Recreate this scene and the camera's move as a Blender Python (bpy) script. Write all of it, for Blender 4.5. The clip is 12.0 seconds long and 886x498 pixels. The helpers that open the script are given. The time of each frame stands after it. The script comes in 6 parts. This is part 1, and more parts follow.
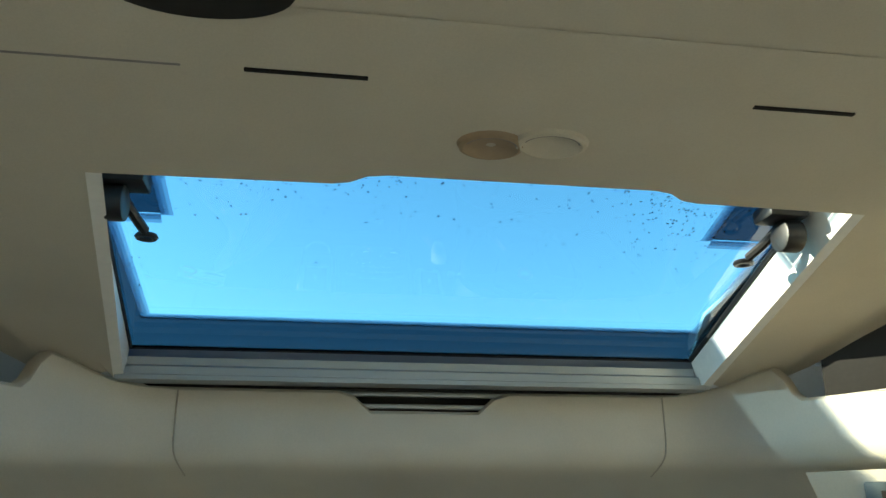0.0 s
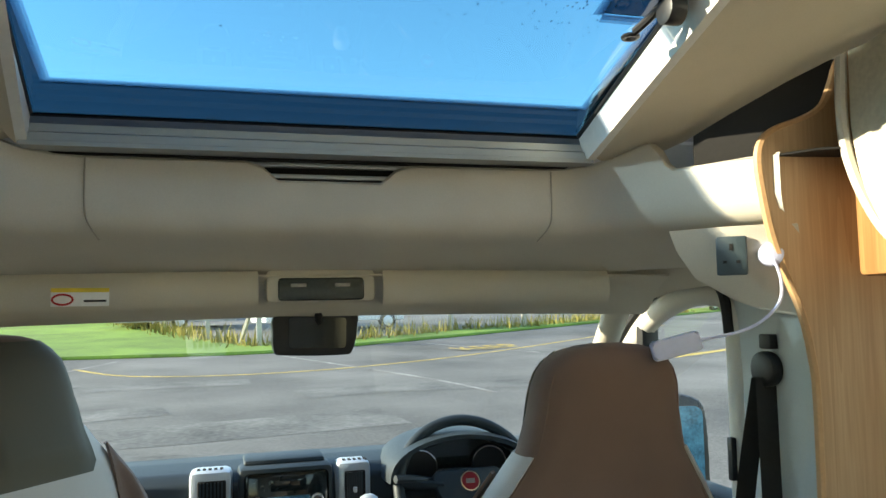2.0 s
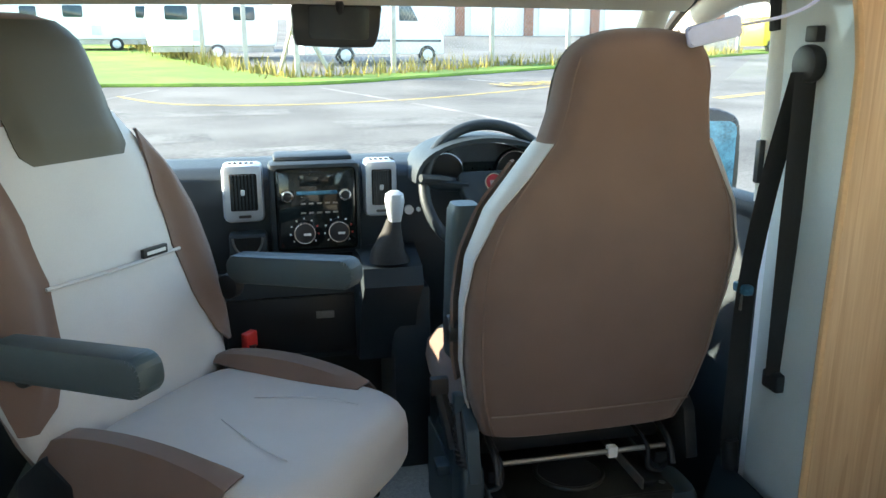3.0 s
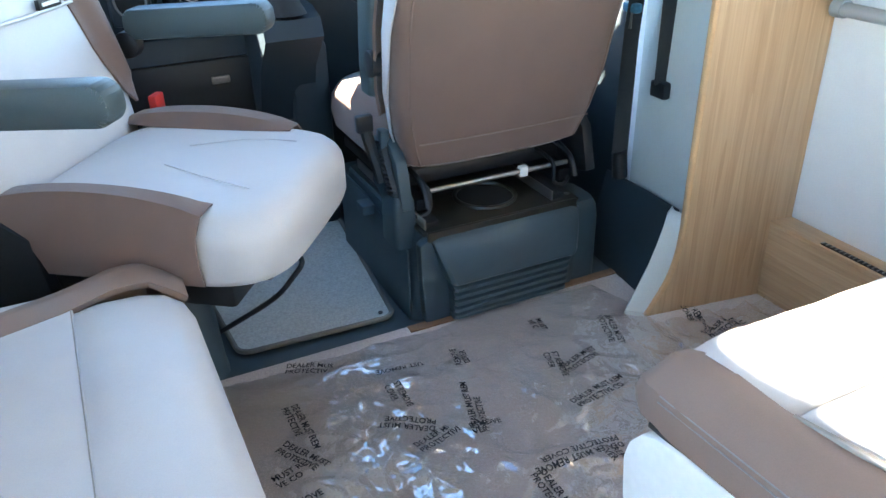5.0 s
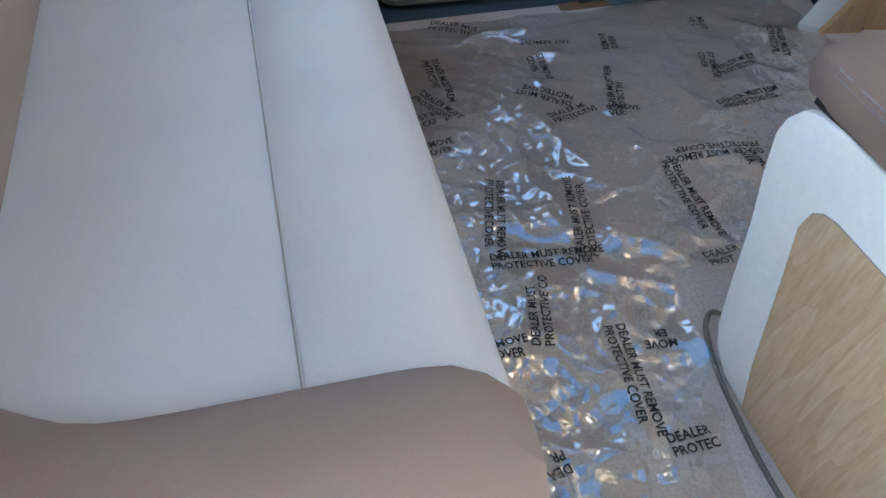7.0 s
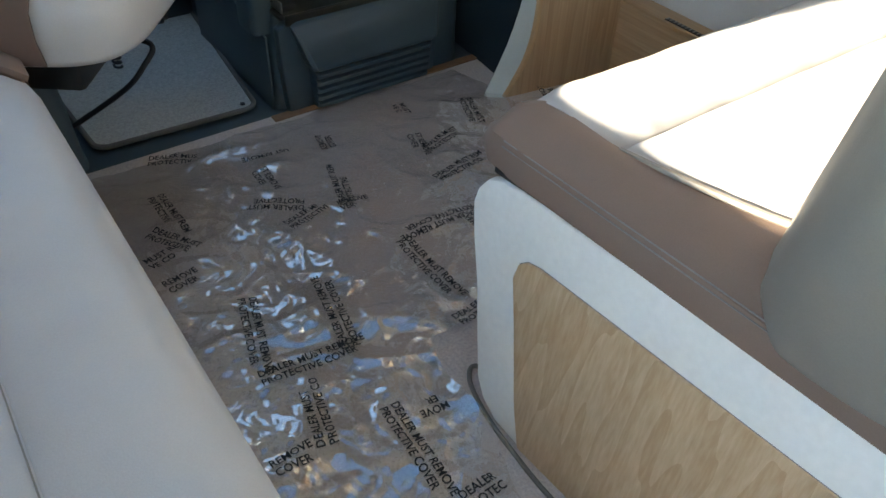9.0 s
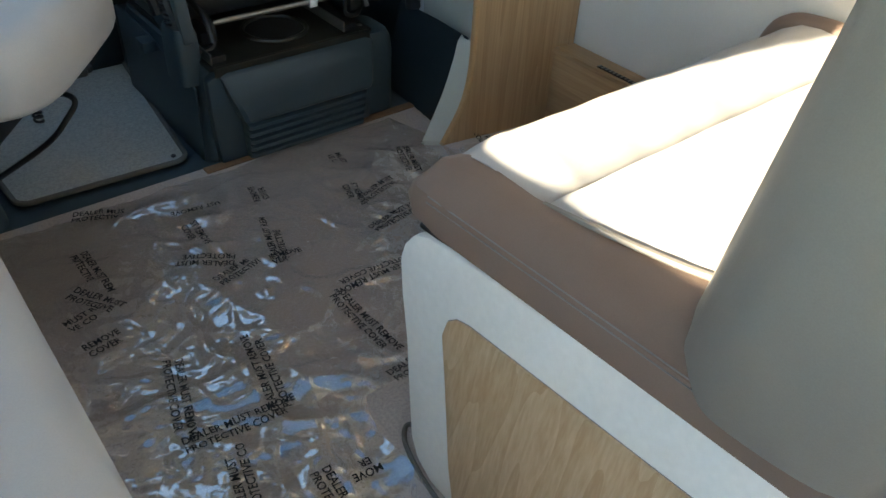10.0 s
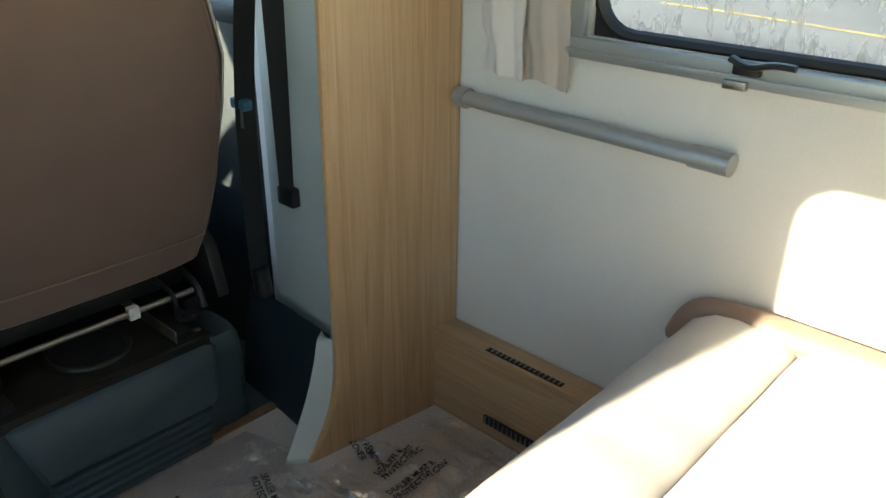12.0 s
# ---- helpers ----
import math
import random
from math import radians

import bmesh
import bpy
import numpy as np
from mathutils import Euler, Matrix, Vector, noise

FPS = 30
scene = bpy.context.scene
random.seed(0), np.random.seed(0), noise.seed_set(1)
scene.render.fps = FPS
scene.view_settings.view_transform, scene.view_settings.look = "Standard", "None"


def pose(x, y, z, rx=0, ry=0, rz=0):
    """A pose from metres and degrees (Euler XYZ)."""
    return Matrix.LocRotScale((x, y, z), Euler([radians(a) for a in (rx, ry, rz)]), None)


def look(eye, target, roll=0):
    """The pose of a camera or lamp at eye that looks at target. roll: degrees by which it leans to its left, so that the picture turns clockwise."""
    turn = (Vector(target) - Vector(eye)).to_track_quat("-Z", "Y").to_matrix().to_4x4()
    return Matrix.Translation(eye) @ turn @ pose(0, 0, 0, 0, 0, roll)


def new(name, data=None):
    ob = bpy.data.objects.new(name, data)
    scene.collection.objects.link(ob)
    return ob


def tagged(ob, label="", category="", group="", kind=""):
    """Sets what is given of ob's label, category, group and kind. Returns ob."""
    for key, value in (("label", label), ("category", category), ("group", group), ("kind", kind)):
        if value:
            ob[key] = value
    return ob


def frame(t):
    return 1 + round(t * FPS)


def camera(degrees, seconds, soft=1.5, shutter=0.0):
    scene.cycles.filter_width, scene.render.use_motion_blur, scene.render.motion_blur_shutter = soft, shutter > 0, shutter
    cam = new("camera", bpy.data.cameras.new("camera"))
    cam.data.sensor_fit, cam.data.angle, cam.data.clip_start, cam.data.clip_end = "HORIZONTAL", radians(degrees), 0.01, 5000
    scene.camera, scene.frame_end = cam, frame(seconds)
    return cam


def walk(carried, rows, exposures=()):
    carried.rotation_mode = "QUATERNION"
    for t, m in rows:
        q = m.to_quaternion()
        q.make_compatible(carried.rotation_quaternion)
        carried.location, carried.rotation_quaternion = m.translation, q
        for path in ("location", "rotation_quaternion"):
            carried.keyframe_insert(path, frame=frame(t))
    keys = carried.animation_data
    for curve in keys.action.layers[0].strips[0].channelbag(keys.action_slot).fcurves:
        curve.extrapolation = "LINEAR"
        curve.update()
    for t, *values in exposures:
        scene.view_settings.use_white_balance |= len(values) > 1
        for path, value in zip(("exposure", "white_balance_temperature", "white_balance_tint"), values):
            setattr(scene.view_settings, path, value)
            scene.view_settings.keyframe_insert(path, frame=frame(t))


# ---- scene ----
cam = camera(59.1, 12.0)
PATH = [
    (0, (-0.183, 0.538, 1.38), (0.1, 2.414, 2.014), -0.2),
    (0.5, (-0.169, 0.484, 1.365), (0.228, 2.342, 1.989), -1.3),
    (1, (-0.164, 0.455, 1.359), (0.266, 2.307, 1.98), -1.4),
    (1.5, (-0.173, 0.455, 1.354), (0.293, 2.34, 1.832), -1.7),
    (2, (-0.201, 0.478, 1.297), (0.34, 2.397, 1.452), -1.2),
    (2.5, (-0.19, 0.485, 1.246), (0.314, 2.416, 1.105), -0.6),
    (3, (-0.161, 0.494, 1.196), (0.262, 2.384, 0.697), -0.1),
    (3.2, (-0.154, 0.5, 1.173), (0.252, 2.379, 0.623), 0.2),
    (4.8, (-0.369, 0.455, 1.063), (0.359, 2.087, 0.164), -1.0),
    (5, (-0.403, 0.432, 1.069), (0.359, 2.019, 0.119), -1.2),
    (5.5, (-0.452, 0.404, 1.032), (0.266, 1.863, -0.133), 0.6),
    (6, (-0.472, 0.392, 0.984), (0.016, 1.77, -0.381), 1.4),
    (6.5, (-0.487, 0.402, 0.97), (-0.134, 1.687, -0.522), 2.5),
    (6.7, (-0.473, 0.396, 0.955), (-0.14, 1.687, -0.536), 2.2),
    (8.3, (-0.446, 0.354, 1.006), (0.277, 1.607, -0.375), 3.1),
    (8.5, (-0.437, 0.347, 1.006), (0.368, 1.592, -0.336), 3.6),
    (9, (-0.422, 0.341, 1.024), (0.474, 1.547, -0.297), 2.4),
    (9.5, (-0.409, 0.339, 1.031), (0.57, 1.536, -0.238), 2.9),
    (10, (-0.368, 0.346, 1.027), (0.654, 1.538, -0.212), 3.6),
    (10.5, (-0.248, 0.372, 1.033), (0.791, 1.659, -0.092), 4.0),
    (11, (-0.136, 0.397, 1.03), (0.858, 1.801, 0.011), 2.8),
    (11.5, (-0.07, 0.509, 1.047), (1.096, 1.824, 0.091), 2.4),
    (12, (-0.012, 0.614, 1.094), (1.318, 1.838, 0.237), 0.7),
]
EXPOSURES = [
    (0.0, 1.98, 6700, -8),
    (1.0, 1.98, 6800, -5),
    (1.5, 1.98, 6900, -3),
    (2.0, 1.93, 7000, 0),
    (2.5, 2.55, 6900, 2),
    (3.0, 2.95, 6900, 3),
    (5.0, 4.3, 6100, 5),
    (5.5, 4.05, 6100, 6),
    (6.5, 3.8, 6200, 7),
    (8.5, 3.35, 6800, 5),
    (10.0, 3.02, 7200, 2),
    (12.0, 2.82, 7300, 1),
]
walk(cam, [(t, look(eye, target, roll)) for t, eye, target, roll in PATH], EXPOSURES)

# ---------------------------------------------------------------- light
SUN_ELEV = 20.0
SUN_WAY = Vector((math.cos(radians(SUN_ELEV)) * 0.982, math.cos(radians(SUN_ELEV)) * -0.19, -math.sin(radians(SUN_ELEV))))
world = bpy.data.worlds.new("sky")
scene.world = world
world.use_nodes = True
wn = world.node_tree.nodes
sky = wn.new("ShaderNodeTexSky")
sky.sky_type, sky.sun_disc = "NISHITA", False
sky.sun_elevation, sky.sun_rotation = radians(SUN_ELEV), radians(-79)
sky.air_density, sky.dust_density, sky.ozone_density = 1.0, 0.2, 2.0
wn["Background"].inputs["Strength"].default_value = 0.15
world.node_tree.links.new(sky.outputs[0], wn["Background"].inputs[0])
sun = new("sun", bpy.data.lights.new("sun", "SUN"))
sun.data.energy, sun.data.angle, sun.data.color = 3.9, radians(0.5), (1.0, 0.9, 0.76)
sun.matrix_world = look((-20, 3, 8), Vector((-20, 3, 8)) + SUN_WAY)


# ---------------------------------------------------------------- materials
def material(name, col, rough=0.6, metal=0.0, var=0.12, scale=6.0, fine=120.0, bump=0.15, stretch=(1, 1, 1), spec=0.5, tint=None, sheen=0.0):
    m = bpy.data.materials.new(name)
    m.use_nodes = True
    n, l = m.node_tree.nodes, m.node_tree.links
    b = n["Principled BSDF"]
    co = n.new("ShaderNodeTexCoord")
    mp = n.new("ShaderNodeMapping")
    mp.inputs["Scale"].default_value = stretch
    l.new(co.outputs["Object"], mp.inputs[0])
    big, small = n.new("ShaderNodeTexNoise"), n.new("ShaderNodeTexNoise")
    big.inputs["Scale"].default_value, big.inputs["Detail"].default_value = scale, 4
    small.inputs["Scale"].default_value, small.inputs["Detail"].default_value = fine, 3
    for t in (big, small):
        l.new(mp.outputs[0], t.inputs["Vector"])
    add = n.new("ShaderNodeMath")
    add.operation = "MULTIPLY_ADD"
    add.inputs[1].default_value = 0.6
    half = n.new("ShaderNodeMath")
    half.operation = "MULTIPLY"
    half.inputs[1].default_value = 0.4
    l.new(small.outputs["Fac"], half.inputs[0])
    l.new(big.outputs["Fac"], add.inputs[0])
    l.new(half.outputs[0], add.inputs[2])
    ramp = n.new("ShaderNodeValToRGB")
    lo, hi = ramp.color_ramp.elements
    lo.position, hi.position = 0.3, 0.7
    dark = tint or tuple(c * (1 - 2 * var) for c in col)
    lo.color, hi.color = (*dark, 1), (*[min(1, c * (1 + var)) for c in col], 1)
    l.new(add.outputs[0], ramp.inputs[0])
    l.new(ramp.outputs[0], b.inputs["Base Color"])
    b.inputs["Roughness"].default_value, b.inputs["Metallic"].default_value = rough, metal
    b.inputs["Specular IOR Level"].default_value = spec
    if sheen:
        b.inputs["Sheen Weight"].default_value = sheen
    if bump:
        bp = n.new("ShaderNodeBump")
        bp.inputs["Strength"].default_value, bp.inputs["Distance"].default_value = bump, 0.002
        l.new(small.outputs["Fac"], bp.inputs["Height"])
        l.new(bp.outputs[0], b.inputs["Normal"])
    return m


def wood(name, pale, dark, axis="Z", rough=0.45):
    m = bpy.data.materials.new(name)
    m.use_nodes = True
    n, l = m.node_tree.nodes, m.node_tree.links
    b = n["Principled BSDF"]
    co, mp = n.new("ShaderNodeTexCoord"), n.new("ShaderNodeMapping")
    mp.inputs["Scale"].default_value = {"Z": (22, 22, 0.7), "X": (0.7, 22, 22), "Y": (22, 0.7, 22)}[axis]
    l.new(co.outputs["Object"], mp.inputs[0])
    ring, grain = n.new("ShaderNodeTexNoise"), n.new("ShaderNodeTexNoise")
    ring.inputs["Scale"].default_value, ring.inputs["Detail"].default_value, ring.inputs["Distortion"].default_value = 0.55, 2, 0.35
    grain.inputs["Scale"].default_value, grain.inputs["Detail"].default_value = 9.0, 5
    l.new(mp.outputs[0], ring.inputs["Vector"])
    l.new(mp.outputs[0], grain.inputs["Vector"])
    wave = n.new("ShaderNodeMath")
    wave.operation = "MULTIPLY"
    wave.inputs[1].default_value = 7.0
    fr = n.new("ShaderNodeMath")
    fr.operation = "FRACT"
    l.new(ring.outputs["Fac"], wave.inputs[0])
    l.new(wave.outputs[0], fr.inputs[0])
    mix = n.new("ShaderNodeMath")
    mix.operation = "MULTIPLY_ADD"
    mix.inputs[1].default_value = 0.3
    sc = n.new("ShaderNodeMath")
    sc.operation = "MULTIPLY"
    sc.inputs[1].default_value = 0.95
    l.new(grain.outputs["Fac"], sc.inputs[0])
    l.new(fr.outputs[0], mix.inputs[0])
    l.new(sc.outputs[0], mix.inputs[2])
    ramp = n.new("ShaderNodeValToRGB")
    ramp.color_ramp.elements[0].position, ramp.color_ramp.elements[1].position = 0.25, 0.85
    ramp.color_ramp.elements[0].color, ramp.color_ramp.elements[1].color = (*pale, 1), (*dark, 1)
    l.new(mix.outputs[0], ramp.inputs[0])
    l.new(ramp.outputs[0], b.inputs["Base Color"])
    b.inputs["Roughness"].default_value = rough
    bp = n.new("ShaderNodeBump")
    bp.inputs["Strength"].default_value, bp.inputs["Distance"].default_value = 0.08, 0.001
    l.new(grain.outputs["Fac"], bp.inputs["Height"])
    l.new(bp.outputs[0], b.inputs["Normal"])
    return m


def clear(name, tint=(1, 1, 1), gloss=0.06, rough=0.02, wrinkle=0.0, speck=0.0, veil=0.0):
    """Thin clear sheet: straight-through light with a Fresnel gloss."""
    m = bpy.data.materials.new(name)
    m.use_nodes = True
    n, l = m.node_tree.nodes, m.node_tree.links
    n.remove(n["Principled BSDF"])
    tr, gl, mx, fr = n.new("ShaderNodeBsdfTransparent"), n.new("ShaderNodeBsdfGlossy"), n.new("ShaderNodeMixShader"), n.new("ShaderNodeLayerWeight")
    tr.inputs[0].default_value = (*tint, 1)
    gl.inputs["Roughness"].default_value = rough
    fr.inputs["Blend"].default_value = 0.5
    pw = n.new("ShaderNodeMath")
    pw.operation = "POWER"
    pw.inputs[1].default_value = 4.0
    l.new(fr.outputs["Facing"], pw.inputs[0])
    up = n.new("ShaderNodeMath")
    up.operation = "ADD"
    up.inputs[1].default_value = gloss
    up.use_clamp = True
    l.new(pw.outputs[0], up.inputs[0])
    l.new(up.outputs[0], mx.inputs[0])
    l.new(tr.outputs[0], mx.inputs[1])
    l.new(gl.outputs[0], mx.inputs[2])
    last = mx
    co = n.new("ShaderNodeTexCoord")
    if wrinkle:
        bp = n.new("ShaderNodeBump")
        bp.inputs["Strength"].default_value, bp.inputs["Distance"].default_value = wrinkle, 0.02
        total = None
        for size, twist, sharp in ((6, 1.4, 5.0), (14, 1.0, 7.0)):
            tx = n.new("ShaderNodeTexNoise")
            tx.inputs["Scale"].default_value, tx.inputs["Detail"].default_value, tx.inputs["Distortion"].default_value = size, 1, twist
            l.new(co.outputs["Object"], tx.inputs["Vector"])
            chain = tx.outputs["Fac"]
            for op, value in (("SUBTRACT", 0.5), ("ABSOLUTE", 0.0), ("MULTIPLY", sharp), ("MINIMUM", 1.0), ("MULTIPLY", 4.0 / size)):
                k = n.new("ShaderNodeMath")
                k.operation = op
                k.inputs[1].default_value = value
                l.new(chain, k.inputs[0])
                chain = k.outputs[0]
            if total is None:
                total = chain
            else:
                k = n.new("ShaderNodeMath")
                l.new(total, k.inputs[0])
                l.new(chain, k.inputs[1])
                total = k.outputs[0]
        l.new(total, bp.inputs["Height"])
        l.new(bp.outputs[0], gl.inputs["Normal"])
        l.new(bp.outputs[0], fr.inputs["Normal"])
    if veil or speck:
        df, m2 = n.new("ShaderNodeBsdfDiffuse"), n.new("ShaderNodeMixShader")
        df.inputs[0].default_value = (0.75, 0.75, 0.75, 1)
        m2.inputs[0].default_value = veil
        if speck:
            st, rp = n.new("ShaderNodeTexNoise"), n.new("ShaderNodeValToRGB")
            st.inputs["Scale"].default_value, st.inputs["Detail"].default_value = 60, 2
            mp = n.new("ShaderNodeMapping")
            mp.inputs["Scale"].default_value = (1, 1, 0.35)
            l.new(co.outputs["Object"], mp.inputs[0])
            l.new(mp.outputs[0], st.inputs["Vector"])
            rp.color_ramp.elements[0].position, rp.color_ramp.elements[1].position = 0.5, 0.68
            rp.color_ramp.elements[0].color, rp.color_ramp.elements[1].color = (veil, veil, veil, 1), (speck, speck, speck, 1)
            l.new(st.outputs["Fac"], rp.inputs[0])
            l.new(rp.outputs[0], m2.inputs[0])
        l.new(last.outputs[0], m2.inputs[1])
        l.new(df.outputs[0], m2.inputs[2])
        last = m2
    l.new(last.outputs[0], n["Material Output"].inputs[0])
    return m


M_LINER = material("cream_headliner", (0.58, 0.53, 0.43), 0.8, var=0.05, fine=400, bump=0.12)
M_FASCIA = material("cream_moulding", (0.60, 0.56, 0.48), 0.55, var=0.05, fine=300, bump=0.1)
M_WALL = material("cream_wallboard", (0.70, 0.685, 0.65), 0.6, var=0.04, fine=260, bump=0.06)
M_TRIM = material("pale_grey_trim", (0.50, 0.53, 0.50), 0.55, var=0.05, fine=300, bump=0.08)
M_WHITE = material("white_frame", (0.80, 0.79, 0.75), 0.4, var=0.05, fine=90, bump=0.05)
M_ALU = material("satin_aluminium", (0.40, 0.43, 0.44), 0.40, metal=0.6, var=0.02, fine=200, bump=0.0)
M_BLACK = material("black_plastic", (0.012, 0.012, 0.013), 0.45, var=0.2, fine=200, bump=0.1)
# black for speaker cloth, also stands in for shade in holes and gaps
M_VOID = material("black_cloth_and_shade", (0.008, 0.007, 0.006), 0.95, var=0.2, bump=0.1)
M_RUBBER = material("black_rubber", (0.015, 0.015, 0.015), 0.75, var=0.2, bump=0.1)
M_DASH = material("charcoal_dash", (0.016, 0.026, 0.033), 0.55, var=0.12, fine=500, bump=0.25)
M_BOX = material("slate_plastic", (0.036, 0.057, 0.068), 0.5, var=0.12, fine=420, bump=0.22)
M_ARM = material("slate_armrest", (0.05, 0.068, 0.07), 0.45, var=0.12, fine=420, bump=0.18)
M_SILVER = material("silver_plastic", (0.50, 0.55, 0.60), 0.35, metal=0.3, var=0.05, fine=300, bump=0.05)
M_STEEL = material("worn_steel", (0.35, 0.34, 0.32), 0.35, metal=0.9, var=0.15, fine=150, bump=0.1)
M_TAUPE = material("taupe_cloth", (0.155, 0.094, 0.070), 0.9, var=0.07, scale=9, fine=900, bump=0.35, sheen=0.2)
M_TAUPE_HIDE = material("taupe_leatherette", (0.225, 0.155, 0.12), 0.6, var=0.06, scale=7, fine=500, bump=0.15)
M_PLATE = material("oiled_steel_plate", (0.026, 0.024, 0.018), 0.35, 0.2, var=0.3, scale=14, fine=300, bump=0.1)
M_OLIVE_HIDE = material("olive_grey_leatherette", (0.072, 0.063, 0.043), 0.6, var=0.05, scale=7, fine=500, bump=0.15)
M_GREY_HIDE = material("warm_grey_leatherette", (0.26, 0.235, 0.205), 0.6, var=0.05, scale=7, fine=500, bump=0.15)
M_CREAM = material("cream_leatherette", (0.50, 0.475, 0.46), 0.5, var=0.05, scale=7, fine=500, bump=0.12)
# shade of the cream finger bowl, put into a tan colour
M_SCOOP = material("cream_bowl_shade", (0.36, 0.27, 0.18), 0.75, var=0.08)
M_JOINT = material("shaded_joint", (0.40, 0.37, 0.31), 0.8, var=0.1)
M_SEAM = material("grey_thread_and_lines", (0.25, 0.23, 0.22), 0.8, var=0.1)
M_OAK = wood("pale_oak", (0.54, 0.365, 0.21), (0.40, 0.25, 0.13))
M_ASH = wood("pale_ash", (0.62, 0.45, 0.285), (0.46, 0.30, 0.165))
M_OAK_Y = wood("pale_oak_along", (0.54, 0.365, 0.21), (0.40, 0.25, 0.13), "Y")
M_HONEY = wood("honey_wood", (0.40, 0.22, 0.085), (0.27, 0.13, 0.045))
M_CARPET = material("grey_beige_carpet", (0.56, 0.485, 0.44), 1.0, var=0.16, scale=190, fine=520, bump=0.9)
M_MAT = material("grey_cab_mat", (0.46, 0.46, 0.42), 1.0, var=0.18, scale=170, fine=480, bump=0.9)
M_BIND = material("mat_binding", (0.16, 0.15, 0.13), 0.9, var=0.3, fine=400, bump=0.6)
M_BOARD = material("brown_board", (0.25, 0.14, 0.075), 0.85, var=0.15, bump=0.3)
M_GLASS = clear("window_glass", (0.97, 0.98, 0.98), 0.05)
M_SKYGLASS = clear("roof_window_acrylic", (0.235, 0.465, 0.58), 0.04)
M_WETGLASS = clear("wet_window_acrylic", (0.8, 0.8, 0.8), 0.05, veil=0.12, speck=0.75)
M_FRIT = clear("dotted_dark_border", (0.045, 0.07, 0.10), 0.03)
M_FRIT_FADE = clear("dotted_border_fade", (0.5, 0.56, 0.64), 0.01)
M_DROP = clear("water_drop", (0.55, 0.7, 0.85), 0.3)
M_FILM = clear("polythene_film", (0.94, 0.94, 0.95), 0.22, rough=0.015, wrinkle=0.10, veil=0.03)
M_INK = material("black_print", (0.008, 0.008, 0.009), 0.8, var=0.1, bump=0)
M_RED = material("red_plastic", (0.55, 0.02, 0.015), 0.4, var=0.1)
M_BADGE = material("deep_red_enamel", (0.30, 0.012, 0.02), 0.3, var=0.1)
M_LABEL = material("white_paper_tag", (0.8, 0.79, 0.76), 0.7, var=0.05)
M_YELLOWTAG = material("yellow_print", (0.75, 0.55, 0.05), 0.6, var=0.05)
# blue light and reflections put into the colour of small parts
M_BLUE = material("blue_gleam", (0.10, 0.30, 0.45), 0.3, metal=0.4, var=0.35, scale=25)
M_SCREEN = material("dark_display", (0.01, 0.014, 0.014), 0.08, var=0.2, bump=0)
M_LENS = material("smoked_lens", (0.05, 0.06, 0.055), 0.2, var=0.2, bump=0)
M_CURTAIN = material("taupe_curtain", (0.50, 0.43, 0.38), 0.85, var=0.08, fine=700, bump=0.3)
M_FLAP = material("pale_curtain_lining", (0.66, 0.62, 0.60), 0.8, var=0.06, fine=700, bump=0.3)
M_BLIND = material("pale_locker_front", (0.60, 0.57, 0.46), 0.5, var=0.12, scale=12)
M_FOAM = material("lilac_white_plastic", (0.60, 0.62, 0.82), 0.4, var=0.04)
M_CHROME = material("chrome", (0.7, 0.7, 0.7), 0.12, metal=1.0, var=0.05, bump=0)
M_ASPHALT = material("worn_asphalt", (0.15, 0.144, 0.134), 0.9, var=0.38, scale=0.35, fine=26, bump=0.5)
M_GRASS = material("grass", (0.15, 0.25, 0.025), 0.9, var=0.3, scale=0.6, fine=14, bump=0.5)
M_WEED = material("dry_weeds", (0.28, 0.24, 0.05), 0.9, var=0.4, scale=3, fine=30)
M_ROADYELLOW = material("yellow_road_paint", (0.55, 0.40, 0.09), 0.8, var=0.3, scale=2, fine=12)
M_ROADWHITE = material("faded_white_paint", (0.30, 0.29, 0.27), 0.85, var=0.4, scale=1.5, fine=12)
M_SCUFF = material("pale_scuffed_asphalt", (0.150, 0.146, 0.136), 0.9, var=0.4, scale=0.8, fine=14, bump=0.4)
M_VANWHITE = material("white_vehicle_paint", (0.78, 0.80, 0.82), 0.3, var=0.04, bump=0)
M_VANGLASS = material("dark_vehicle_glass", (0.03, 0.05, 0.06), 0.1, var=0.2, bump=0)
M_CONCRETE = material("concrete_post", (0.42, 0.40, 0.36), 0.9, var=0.15, scale=4, fine=40, bump=0.4)
M_WIRE = material("galvanised_wire", (0.35, 0.36, 0.36), 0.5, metal=0.6, var=0.1)
M_BRICK = material("red_brick", (0.33, 0.15, 0.10), 0.9, var=0.2, scale=3, fine=20)
M_BARK = material("grey_bark", (0.14, 0.11, 0.085), 0.95, var=0.2)
M_LEAF = material("autumn_leaves", (0.14, 0.075, 0.03), 0.9, var=0.3)
M_LEAFGREEN = material("hedge_leaves", (0.10, 0.14, 0.03), 0.9, var=0.3)
M_VERGE = material("yellow_van_paint", (0.65, 0.5, 0.03), 0.4, var=0.05)


# ---------------------------------------------------------------- mesh helpers
def thing(name, label, category, group="", at=(0, 0, 0), rz=0.0):
    e = new(name)
    e.matrix_world = pose(*at, 0, 0, rz)
    return tagged(e, label, category, group)


def link_mesh(name, bm, mat, smooth=True):
    bmesh.ops.recalc_face_normals(bm, faces=bm.faces)
    me = bpy.data.meshes.new(name)
    bm.to_mesh(me)
    bm.free()
    me.materials.append(mat)
    if smooth:
        me.polygons.foreach_set("use_smooth", [True] * len(me.polygons))
        me.set_sharp_from_angle(angle=radians(38))
    return new(name, me)


